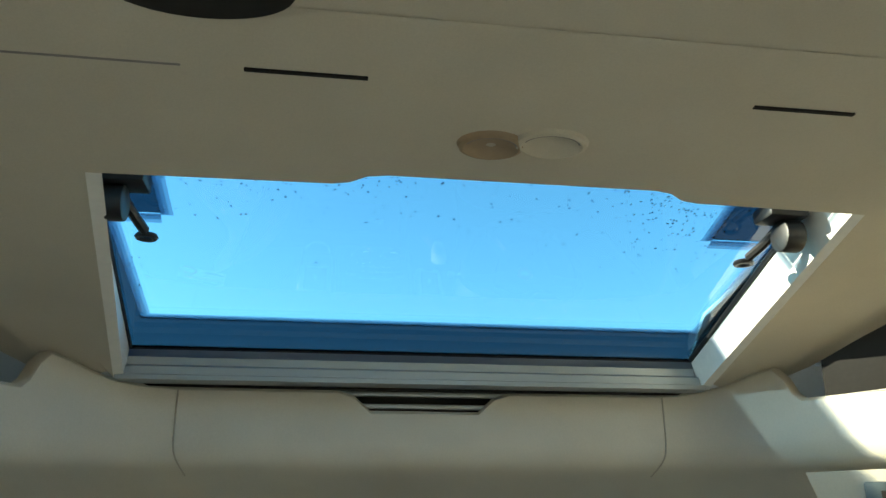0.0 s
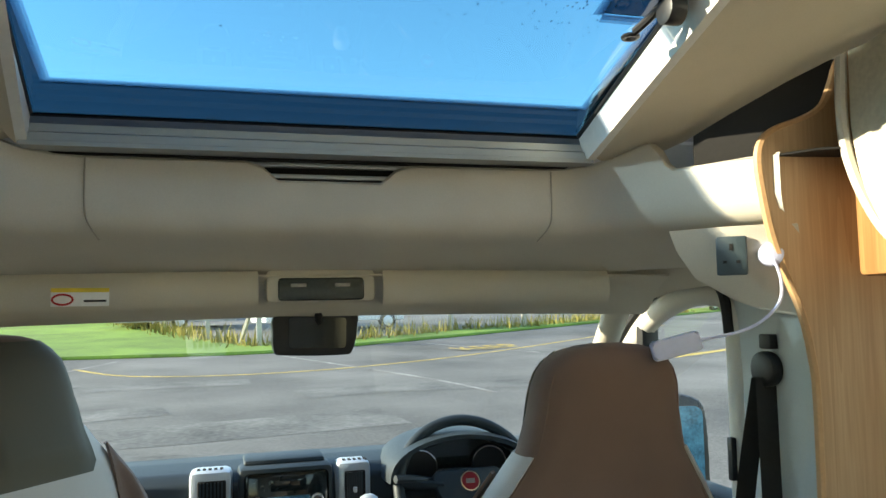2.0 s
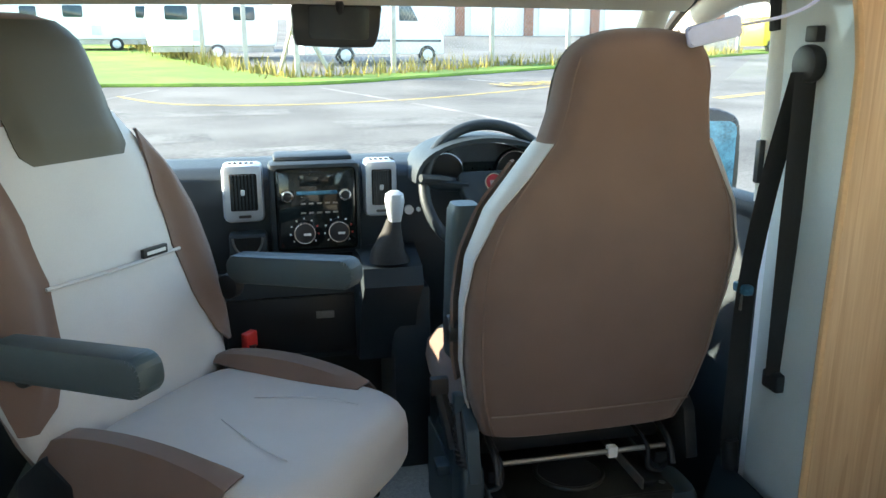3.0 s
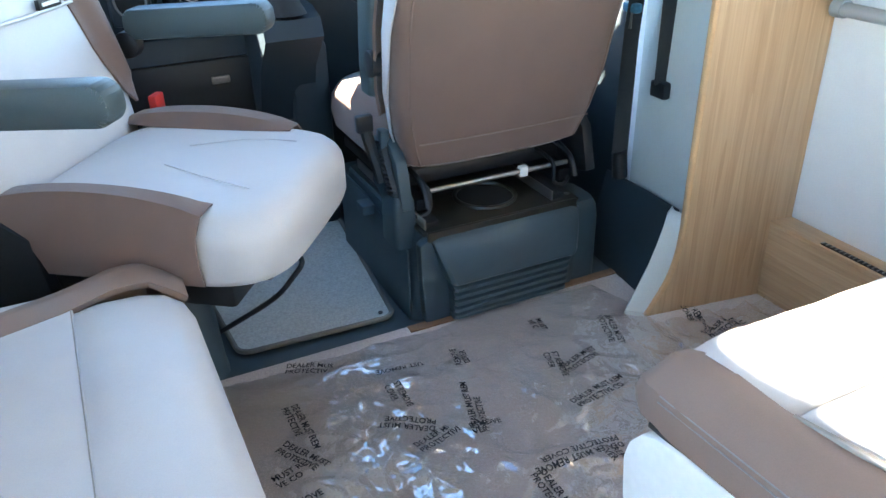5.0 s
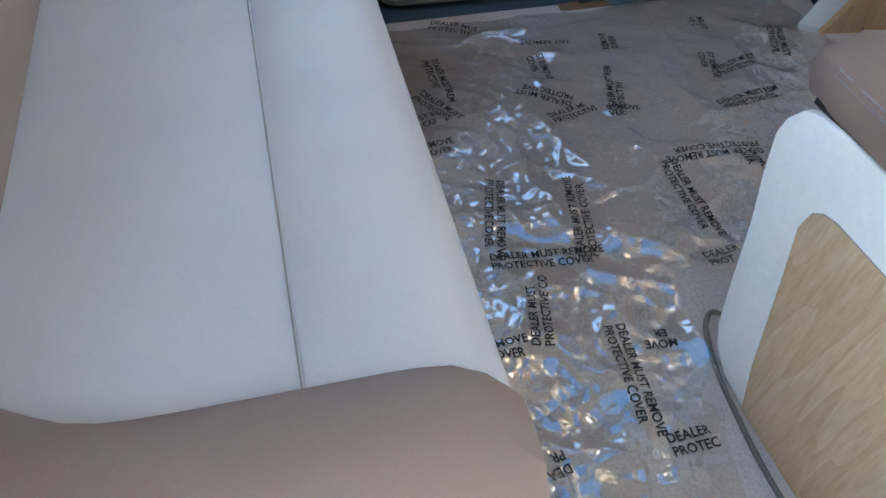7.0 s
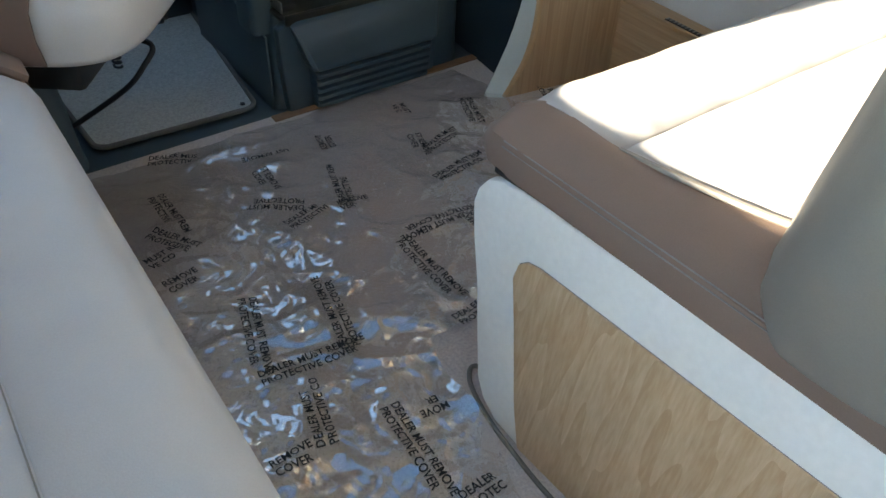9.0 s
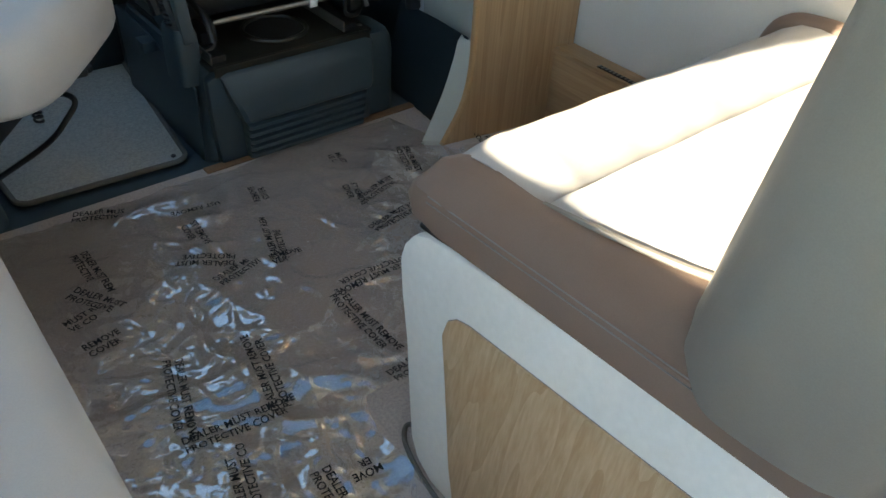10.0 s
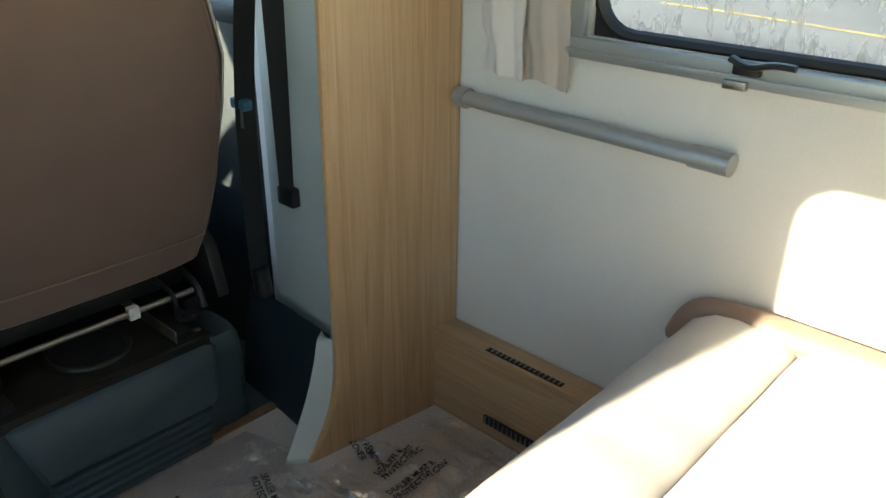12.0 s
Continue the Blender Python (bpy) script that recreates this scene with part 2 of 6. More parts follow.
def part(name, bm, mat, parent, label="", smooth=True):
    ob = link_mesh(name, bm, mat, smooth)
    ob.parent = parent
    return tagged(ob, label)


def structure(name, bm, mat, label, category, smooth=True):
    return tagged(link_mesh(name, bm, mat, smooth), label, category, "", "structure")


def solid(name, bm, mat, label, category, group=""):
    return tagged(link_mesh(name, bm, mat), label, category, group)


def box(x0, x1, y0, y1, z0, z1, bevel=0.0, seg=2, bm=None):
    bm = bm or bmesh.new()
    r = bmesh.ops.create_cube(bm, size=1.0)
    vs = r["verts"]
    bmesh.ops.scale(bm, vec=(x1 - x0, y1 - y0, z1 - z0), verts=vs)
    bmesh.ops.translate(bm, vec=((x0 + x1) / 2, (y0 + y1) / 2, (z0 + z1) / 2), verts=vs)
    if bevel:
        es = list({e for v in vs for e in v.link_edges})
        bmesh.ops.bevel(bm, geom=es, offset=bevel, segments=seg, profile=0.5, affect="EDGES")
    return bm


def put(bm, m):
    bmesh.ops.transform(bm, matrix=m, verts=bm.verts)
    return bm


def prism(outline, depth, m=None, bevel=0.0, bm=None):
    """An outline in x and z, made thick along y from 0 to depth, then set by m."""
    own = bmesh.new()
    a = [own.verts.new((x, 0, z)) for x, z in outline]
    b = [own.verts.new((x, depth, z)) for x, z in outline]
    own.faces.new(a)
    own.faces.new(b[::-1])
    n = len(a)
    for i in range(n):
        own.faces.new((a[i], b[i], b[(i + 1) % n], a[(i + 1) % n]))
    bmesh.ops.recalc_face_normals(own, faces=own.faces)
    if bevel:
        bmesh.ops.bevel(own, geom=own.edges[:], offset=bevel, segments=2, profile=0.5, affect="EDGES")
    if m:
        put(own, m)
    if bm is None:
        return own
    me = bpy.data.meshes.new("t")
    own.to_mesh(me)
    bm.from_mesh(me)
    own.free()
    bpy.data.meshes.remove(me)
    return bm


def rounded(x0, x1, z0, z1, r, n=5):
    pts = []
    for cx, cz, a0 in ((x1 - r, z1 - r, 0), (x0 + r, z1 - r, 90), (x0 + r, z0 + r, 180), (x1 - r, z0 + r, 270)):
        for i in range(n + 1):
            a = radians(a0 + 90 * i / n)
            pts.append((cx + r * math.cos(a), cz + r * math.sin(a)))
    return pts


def smooth_path(pts, n=8, closed=False):
    """Catmull-Rom through the points."""
    p = [Vector(q) for q in pts]
    out = []
    k = len(p)
    for i in range(k if closed else k - 1):
        p0 = p[(i - 1) % k] if closed or i else p[0]
        p1, p2 = p[i], p[(i + 1) % k]
        p3 = p[(i + 2) % k] if closed or i + 2 < k else p[-1]
        for j in range(n):
            t = j / n
            out.append(0.5 * (2 * p1 + (p2 - p0) * t + (2 * p0 - 5 * p1 + 4 * p2 - p3) * t * t + (3 * p1 - p0 - 3 * p2 + p3) * t**3))
    if not closed:
        out.append(p[-1].copy())
    return out


def tube(pts, r, seg=10, n=6, closed=False, flat=1.0, bm=None, smooth=True):
    """A round (or flattened) bar along the points."""
    bm = bm or bmesh.new()
    path = smooth_path(pts, n, closed) if smooth else [Vector(q) for q in pts]
    rings = []
    k = len(path)
    side = None
    for i, p in enumerate(path):
        a, b = (path[(i - 1) % k], path[(i + 1) % k]) if closed else (path[max(i - 1, 0)], path[min(i + 1, k - 1)])
        way = (b - a).normalized()
        if side is None:
            side = way.cross(Vector((0, 0, 1)) if abs(way.z) < 0.9 else Vector((0, 1, 0))).normalized()
        side = (side - way * side.dot(way)).normalized()
        up = way.cross(side)
        rings.append([bm.verts.new(p + r * (math.cos(2 * math.pi * j / seg) * side + flat * math.sin(2 * math.pi * j / seg) * up)) for j in range(seg)])
    for i in range(k if closed else k - 1):
        a, b = rings[i], rings[(i + 1) % k]
        for j in range(seg):
            bm.faces.new((a[j], a[(j + 1) % seg], b[(j + 1) % seg], b[j]))
    if not closed:
        bm.faces.new(rings[0])
        bm.faces.new(rings[-1][::-1])
    return bm


def loft(rings, caps=True, bm=None):
    bm = bm or bmesh.new()
    rows = [[bm.verts.new(p) for p in ring] for ring in rings]
    n = len(rows[0])
    for a, b in zip(rows, rows[1:]):
        for j in range(n):
            bm.faces.new((a[j], a[(j + 1) % n], b[(j + 1) % n], b[j]))
    if caps:
        bm.faces.new(rows[0])
        bm.faces.new(rows[-1][::-1])
    return bm


def sheet(grid, thick=0.0):
    """A surface through rows of points, made thick on request."""
    bm = bmesh.new()
    rows = [[bm.verts.new(p) for p in row] for row in grid]
    for a, b in zip(rows, rows[1:]):
        for j in range(len(a) - 1):
            bm.faces.new((a[j], a[j + 1], b[j + 1], b[j]))
    if thick:
        bmesh.ops.recalc_face_normals(bm, faces=bm.faces)
        bmesh.ops.solidify(bm, geom=bm.faces[:], thickness=thick)
    return bm


def oval(hx, hy, n=28, power=2.6):
    pts = []
    for i in range(n):
        a = 2 * math.pi * i / n
        c, s = math.cos(a), math.sin(a)
        pts.append((hx * math.copysign(abs(c) ** (2 / power), c), hy * math.copysign(abs(s) ** (2 / power), s)))
    return pts


def disc(r, depth, m, seg=28, bevel=0.0, bm=None):
    return prism([(r * math.cos(2 * math.pi * i / seg), r * math.sin(2 * math.pi * i / seg)) for i in range(seg)], depth, m, bevel, bm)


def pillow(x0, x1, y0, y1, z0, z1, r=0.03, crown=0.0, nx=14, ny=14, power=6.0):
    """A stuffed slab: rounded edges and a crowned top."""
    bm = bmesh.new()
    cx, cy, hx, hy = (x0 + x1) / 2, (y0 + y1) / 2, (x1 - x0) / 2, (y1 - y0) / 2
    rings = []
    for k in range(5):
        a = radians(90 * k / 4)
        inset, z = r * (1 - math.sin(a)), z0 + r * (1 - math.cos(a)) * 0.5
        rings.append([(cx + x, cy + y, z) for x, y in oval(hx - inset, hy - inset, 44, power)])
    for k in range(6):
        a = radians(90 * k / 5)
        rings.append([(cx + x, cy + y, z1 - r + r * math.sin(a)) for x, y in oval(hx - r * (1 - math.cos(a)), hy - r * (1 - math.cos(a)), 44, power)])
    for f in (0.8, 0.55, 0.3, 0.08):
        rings.append([(cx + x, cy + y, z1 + crown * (1 - f * f)) for x, y in oval((hx - r) * f, (hy - r) * f, 44, power)])
    return loft(rings, True, bm)


def lettering(name, words, size, mat, parent, m, label="", thick=0.0004, align="LEFT"):
    cu = bpy.data.curves.new(name, "FONT")
    cu.offset = 0.0 if thick else 0.0003
    cu.body, cu.size, cu.align_x, cu.extrude, cu.resolution_u = words, size, align, thick, 2
    tmp = new(name, cu)
    me = bpy.data.meshes.new_from_object(tmp.evaluated_get(bpy.context.evaluated_depsgraph_get()))
    bpy.data.objects.remove(tmp)
    me.materials.clear()
    me.materials.append(mat)
    ob = new(name, me)
    ob.parent, ob.matrix_basis = parent, m
    return tagged(ob, label)


# ---------------------------------------------------------------- shell of the camper
def holed_wall(name, x, thick, y0, y1, z0, z1, holes, mat, label):
    """An upright side wall with window openings, given from the rear to the front."""
    bm = bmesh.new()
    at = y0
    for hy0, hy1, hz0, hz1 in holes:
        for a, b, c, d in ((at, hy0, z0, z1), (hy0, hy1, z0, hz0), (hy0, hy1, hz1, z1)):
            box(x, x + thick, a, b, c, d, bm=bm)
        at = hy1
    box(x, x + thick, at, y1, z0, z1, bm=bm)
    return structure(name, bm, mat, label, "wall", smooth=False)


def holed_slab(name, z0, z1, x0, x1, y0, y1, hx, hy0, hy1, mat, label, category):
    bm = bmesh.new()
    for a, b, c, d in ((x0, x1, y0, hy0), (x0, x1, hy1, y1), (x0, -hx, hy0, hy1), (hx, x1, hy0, hy1)):
        box(a, b, c, d, z0, z1, bm=bm)
    return structure(name, bm, mat, label, category, False)


# the rearmost opening of each wall is unseen, added to brighten the room
holed_wall("wall_right", 1.12, 0.03, -1.6, 1.69, -0.02, 1.82, [(-1.45, -0.10, 0.80, 1.55), (0.25, 1.33, 0.862, 1.42)], M_WALL, "cream wallboard side wall with window openings")
holed_wall("wall_left", -1.15, 0.03, -1.6, 1.69, -0.02, 1.82, [(-1.45, 0.20, 0.80, 1.55), (0.88, 1.40, 0.98, 1.55)], M_WALL, "cream wallboard side wall with window openings")
structure("wall_rear", box(-1.15, 1.15, -1.63, -1.6, -0.02, 1.82), M_WALL, "cream wallboard rear wall", "wall")
structure("floor", box(-1.15, 1.15, -1.6, 1.9, -0.03, 0.0), M_CARPET, "grey-beige looped carpet over the living floor", "floor", False)
structure("wall_bulkhead", box(-0.95, 0.95, 2.99, 3.01, -0.03, 0.85), M_DASH, "charcoal cab bulkhead below the windscreen", "wall")
structure("cab_floor", box(-0.95, 0.95, 1.9, 3.0, -0.03, -0.004), M_BOX, "dark slate rubber cab floor", "floor", False)
# unseen roof opening, added to let in more sky light
holed_slab("ceiling", 1.79, 1.82, -1.15, 1.15, -1.6, 1.19, 0.38, -1.1, -0.25, M_LINER, "plain cream soft-touch ceiling with an unseen opening added for fill light", "ceiling")

# sloping roof moulding in front of the ceiling, with the stepped lip over the roof window
LIP = [(-0.80, 1.41), (-0.455, 1.41), (-0.185, 1.405), (-0.165, 1.40), (-0.145, 1.385), (-0.12, 1.38), (0.21, 1.38), (0.232, 1.385), (0.252, 1.40), (0.275, 1.405), (0.50, 1.41), (0.80, 1.41)]


def liner_z(y):
    return 1.778 - (y - 1.19) * 0.135


def roof_moulding():
    rows = [[(x, 1.12, 1.789) for x, _ in LIP], [(x, 1.19, 1.778) for x, _ in LIP], [(x, 1.205, 1.7755) for x, _ in LIP]]
    for f in (0.35, 0.7, 0.94, 1.0):
        rows.append([(x, 1.205 + (y - 1.205) * f, liner_z(1.205 + (y - 1.205) * f)) for x, y in LIP])
    rows.append([(x, y + 0.004, liner_z(y) + 0.006) for x, y in LIP])
    rows.append([(x, y + 0.002, liner_z(y) + 0.03) for x, y in LIP])
    rows.append([(x, y - 0.03, liner_z(y) + 0.07) for x, y in LIP])
    return structure("ceiling_front", sheet(rows), M_LINER, "cream roof moulding with a stepped lip above the roof window", "ceiling")


roof_moulding()

# roof window: opening corners, pane plane, frame
WX0, WX1 = -0.535, 0.54


def edge_x(s, y):
    """Side edge of the tapering roof opening."""
    return WX0 + (1.97 - y) * 0.145 if s < 0 else WX1 - (1.97 - y) * 0.06


def pane_z(y):
    return 1.66 + (2.005 - y) * 0.29


def roof_window():
    w = structure("window_1", box(WX0 - 0.03, WX1 + 0.03, 2.0, 2.02, 1.655, 1.665), M_BLACK, "wide panoramic roof window above the cab, wet outside", "window")
    pane = [[(x, y, pane_z(y)) for x in np.linspace(WX0 - 0.06, WX1 + 0.02, 5)] for y in np.linspace(1.30, 2.005, 7)]
    p = part("pane", sheet(pane), M_SKYGLASS, w, "clear acrylic pane with water drops")
    p.visible_shadow = False

    def strip(name, x0, x1, y0, y1, drop=0.004, mat=M_FRIT):
        g = [[(x, y, pane_z(y) - drop) for x in np.linspace(x0, x1, 6)] for y in np.linspace(y0, y1, 6)]
        return part(name, sheet(g), mat, w, "dotted dark border band")

    strip("border_band", WX0 - 0.02, WX1 + 0.02, 1.885, 2.0)
    strip("border_band", WX0 - 0.06, WX0 + 0.04, 1.60, 1.885)
    strip("border_band", WX1 - 0.04, WX1 + 0.02, 1.60, 1.885)
    strip("border_band", WX0 - 0.06, WX0 + 0.115, 1.34, 1.60)
    strip("border_band", WX1 - 0.145, WX1 + 0.02, 1.34, 1.60)
    # the dots thin out towards the clear middle
    for k in range(3):
        d = 0.006 + 0.006 * k
        e = 0.005 + 0.001 * k
        strip("border_fade", WX0 + 0.04, WX1 - 0.04, 1.885 - d, 1.885, e, M_FRIT_FADE)
        strip("border_fade", WX0 + 0.04, WX0 + 0.04 + d, 1.60, 1.885 - d, e, M_FRIT_FADE)
        strip("border_fade", WX1 - 0.04 - d, WX1 - 0.04, 1.60, 1.885 - d, e, M_FRIT_FADE)
        strip("border_fade", WX0 + 0.115, WX0 + 0.115 + d, 1.34, 1.60, e, M_FRIT_FADE)
        strip("border_fade", WX1 - 0.145 - d, WX1 - 0.145, 1.34, 1.60, e, M_FRIT_FADE)
        strip("border_fade", WX0 + 0.04 + d, WX0 + 0.115, 1.60, 1.60 + d, e, M_FRIT_FADE)
        strip("border_fade", WX1 - 0.145, WX1 - 0.04 - d, 1.60, 1.60 + d, e, M_FRIT_FADE)
    # lower rail: stepped aluminium profile
    prof = [(1.958, 1.598), (1.958, 1.606), (1.966, 1.608), (1.966, 1.622), (1.975, 1.626), (1.975, 1.640), (1.985, 1.646), (1.99, 1.656), (2.02, 1.656), (2.02, 1.598)]
    rail = prism([(y, z) for y, z in prof], WX1 - WX0 + 0.02, Matrix.Translation((WX1 + 0.01, 0, 0)) @ Matrix.Rotation(radians(90), 4, "Z"))
    part("lower_rail", rail, M_ALU, w, "ridged satin aluminium rail")
    part("gasket", box(WX0, WX1, 1.992, 2.004, 1.652, 1.664), M_RUBBER, w, "black rubber seal")
    for s in (-1, 1):
        ys = np.linspace(1.38, 1.975, 9)
        lo = [(edge_x(s, y), y, 1.606 + (1.97 - y) * 0.275) for y in ys]
        flare = [(0.034 * (1.975 - y) / 0.595 - 0.004) if s < 0 else -0.012 for y in ys]
        hi = [(edge_x(s, y) + s * q, y, pane_z(y) - 0.012) for y, q in zip(ys, flare)]
        out = [(edge_x(s, y) + s * 0.014, y, 1.606 + (1.97 - y) * 0.275 - 0.002) for y in ys]
        part("side_rail", sheet([hi, lo, out], 0.003), M_WHITE, w, "white side rail of the frame")
        part("seal", tube([(x, y, z + 0.002) for x, y, z in hi[::2]], 0.007, 8, 4), M_RUBBER, w, "black rubber seal")
        x = edge_x(s, 1.52) + (-0.05 if s < 0 else 0.015)
        # hinge catch
        c = part("catch", box(x - s * 0.07 - 0.03, x - s * 0.07 + 0.03, 1.485, 1.535, pane_z(1.51) - 0.03, pane_z(1.51) - 0.008, 0.004), M_BLACK, w, "black window catch")
        part("catch_drum", disc(0.024, 0.03, pose(x - s * 0.03, 1.515, pane_z(1.53) - 0.045, 0, 0, 0) @ pose(-0.015 * s, 0, 0, 0, 0, 90 * s), 20, 0.003), M_BLACK, c)
        part("catch_lever", tube([(x - s * 0.062, 1.53, pane_z(1.51) - 0.03), (x - s * 0.075, 1.555, pane_z(1.51) - 0.05), (x - s * 0.085, 1.585, pane_z(1.51) - 0.062)], 0.007, 8, 4), M_BLACK, c)
        part("catch_ring", tube([(x - s * 0.085 + 0.012 * math.cos(a), 1.60 + 0.012 * math.sin(a), pane_z(1.51) - 0.066) for a in np.linspace(0, 6.28, 9)[:-1]], 0.004, 6, 3, True), M_BLACK, c)
    return w


W1 = roof_window()


def water_drops():
    rnd = random.Random(4)
    bm = bmesh.new()
    for k in range(1100):
        u = rnd.random()
        col = rnd.choice((-0.36, -0.3, -0.2, -0.13, -0.08, 0.02, 0.13, 0.2, 0.28, 0.34, 0.37, 0.40))
        x = col + rnd.gauss(0, 0.035) if u < 0.8 else rnd.uniform(-0.48, 0.48)
        y = 1.40 + abs(rnd.gauss(0, 0.09)) + (0.12 * rnd.random() if x > 0.25 else 0)
        if y > 1.9:
            continue
        r = rnd.uniform(0.0007, 0.0023)
        bmesh.ops.create_icosphere(bm, subdivisions=1, radius=r, matrix=Matrix.Translation((x, y, pane_z(y) + 0.002)) @ Matrix.Diagonal((1, rnd.uniform(0.9, 1.8), 0.5, 1)))
    for f in bm.faces:
        f.smooth = True
    ob = part("water_drops", bm, M_DROP, W1, "clear rain drops on the pane")
    ob["kind"] = "stuff"
    ob.visible_shadow = False


water_drops()

# front moulding under the roof window: plan of its face and the height of its upper edge
PLAN_HALF = [(0.108, 2.02, 1.557), (0.138, 2.02, 1.584), (0.168, 2.02, 1.594), (0.30, 2.018, 1.594), (0.465, 2.014, 1.594), (0.51, 2.008, 1.597), (0.555, 1.992, 1.602), (0.585, 1.955, 1.610), (0.612, 1.912, 1.622), (0.633, 1.876, 1.629), (0.643, 1.860, 1.610), (0.650, 1.848, 1.582), (0.658, 1.835, 1.568), (0.69, 1.78, 1.567), (0.72, 1.73, 1.568), (0.765, 1.655, 1.570)]
PLAN = [(0.01 - x, y, z) for x, y, z in PLAN_HALF[::-1]] + PLAN_HALF


def front_moulding():
    pts = [Vector((x, y, 0)) for x, y, _ in PLAN]
    normals = []
    for i in range(len(pts)):
        way = (pts[min(i + 1, len(pts) - 1)] - pts[max(i - 1, 0)]).normalized()
        normals.append(Vector((-way.y, way.x, 0)))
    prof = [(0.03, None, 0.0), (0.006, None, 0.0), (0.0, None, -0.006), (0.0, 1.53, 0), (0.0, 1.495, 0), (0.006, 1.468, 0), (0.025, 1.450, 0), (0.06, 1.437, 0), (0.12, 1.412, 0), (0.17, 1.392, 0), (0.20, 1.378, 0)]
    rows = []
    for off, z, dz in prof:
        rows.append([tuple(p + n * (off if abs(p.x) < 0.56 or off < 0.07 else 0.07 + (off - 0.07) * 0.8) + Vector((0, 0, (top + dz) if z is None else z))) for p, n, (_, _, top) in zip(pts, normals, PLAN)])
    ob = structure("wall_front_moulding", sheet(rows), M_FASCIA, "curved cream moulding below the roof window", "wall")
    for x in (-0.445, 0.475):
        s = 1 if x > 0 else -1
        part("joint", tube([(x, 2.011, 1.588), (x, 2.0125, 1.50), (x - s * 0.006, 2.018, 1.468), (x - s * 0.02, 2.05, 1.4405)], 0.0016, 6, 5), M_JOINT, ob, "fine panel joint")
    return ob


front_moulding()
# black box takes the place of the shade behind the notch
structure("trim_recess", box(-0.20, 0.21, 2.045, 2.06, 1.53, 1.62), M_VOID, "flat black backing for the shade behind the finger notch", "trim")
for zz in (1.562, 1.585):
    structure("trim_blind_rail", box(-0.17, 0.18, 2.03, 2.045, zz, zz + 0.009, 0.002), M_ALU, "slim aluminium blind rail in the notch", "trim")
# black strip stands in for the shade under the lower rail
structure("trim_shadow_gap", box(WX0, WX1, 2.012, 2.03, 1.594, 1.604), M_VOID, "black strip for the shaded gap below the roof window", "trim")


def cheek(s):
    """Sloping roof side between the roof window and the overhead cubby."""
    e = 0.53 if s < 0 else 0.545
    a = [(edge_x(s, y) + s * 0.010, y, 1.604 + (1.97 - y) * 0.275) for y in (1.985, 1.9, 1.8, 1.7, 1.6, 1.5, 1.42)] + [(s * (e + 0.012), 1.30, 1.763), (s * (e + 0.012), 1.12, 1.785)]
    b = [(s * 0.582, 1.972, 1.604), (s * 0.618, 1.915, 1.622), (s * 0.655, 1.86, 1.640), (s * 0.70, 1.76, 1.678), (s * 0.74, 1.64, 1.712), (s * 0.77, 1.52, 1.734), (s * 0.80, 1.42, 1.745), (s * 0.86, 1.30, 1.752), (s * 0.92, 1.12, 1.755)]
    mid = [tuple((Vector(p) * 0.55 + Vector(q) * 0.45) + Vector((0, 0, 0.012))) for p, q in zip(a, b)]
    lip = [tuple(Vector(q) + Vector((s * 0.012, 0.004, -0.004))) for q in b]
    low = [tuple(Vector(q) + Vector((s * 0.05, 0.03, 0.004))) for q in b]
    far = [tuple(Vector(q) + Vector((s * 0.07, 0.035, -0.004))) for q in b]
    return structure("ceiling_side", sheet([a, mid, b, lip, low, far]), M_LINER, "cream sloping roof side beside the roof window", "ceiling")


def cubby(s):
    """Overhead cubby behind the moulding, its deep shade made with black sheets."""
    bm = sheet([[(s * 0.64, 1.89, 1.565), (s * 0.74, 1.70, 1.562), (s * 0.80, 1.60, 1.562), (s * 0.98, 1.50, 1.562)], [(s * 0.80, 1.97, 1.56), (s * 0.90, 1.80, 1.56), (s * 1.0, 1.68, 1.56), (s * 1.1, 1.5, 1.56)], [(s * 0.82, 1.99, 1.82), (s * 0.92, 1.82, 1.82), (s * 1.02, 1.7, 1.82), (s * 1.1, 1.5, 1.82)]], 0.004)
    structure("trim_cubby", bm, M_VOID, "overhead cubby with its deep shade coloured black", "trim")


for s in (-1, 1):
    cheek(s)
    cubby(s)

# its opening lies over the added one in the ceiling
holed_slab("roof_outer", 1.89, 1.91, -1.2, 1.2, -1.7, 1.28, 0.38, -1.1, -0.25, M_VANWHITE, "white outer roof skin", "roof")
for s in (-1, 1):
    structure("roof_side", sheet([[(s * 0.575, y, z), (s * 1.2, y, z - 0.02)] for y, z in ((1.28, 1.88), (1.6, 1.83), (2.0, 1.76), (2.35, 1.45))], 0.01), M_VANWHITE, "white outer roof skin", "roof")
structure("roof_brow", sheet([[(-1.0, y, z), (1.0, y, z)] for y, z in ((2.03, 1.67), (2.2, 1.55), (2.40, 1.345))], 0.01), M_VANWHITE, "white outer cab brow", "roof")

# unseen panels added to keep stray sun off the side wall
for s in (-1, 1):
    structure("roof_cab_side", sheet([[(s * 1.0, y, z0), (s * 1.06, y, z1)] for y, z0, z1 in ((1.66, 1.33, 1.83), (1.9, 1.33, 1.79), (2.1, 1.33, 1.72), (2.35, 1.30, 1.46))], 0.02), M_VANWHITE, "white panel above the cab door, added to stop stray sun", "roof")

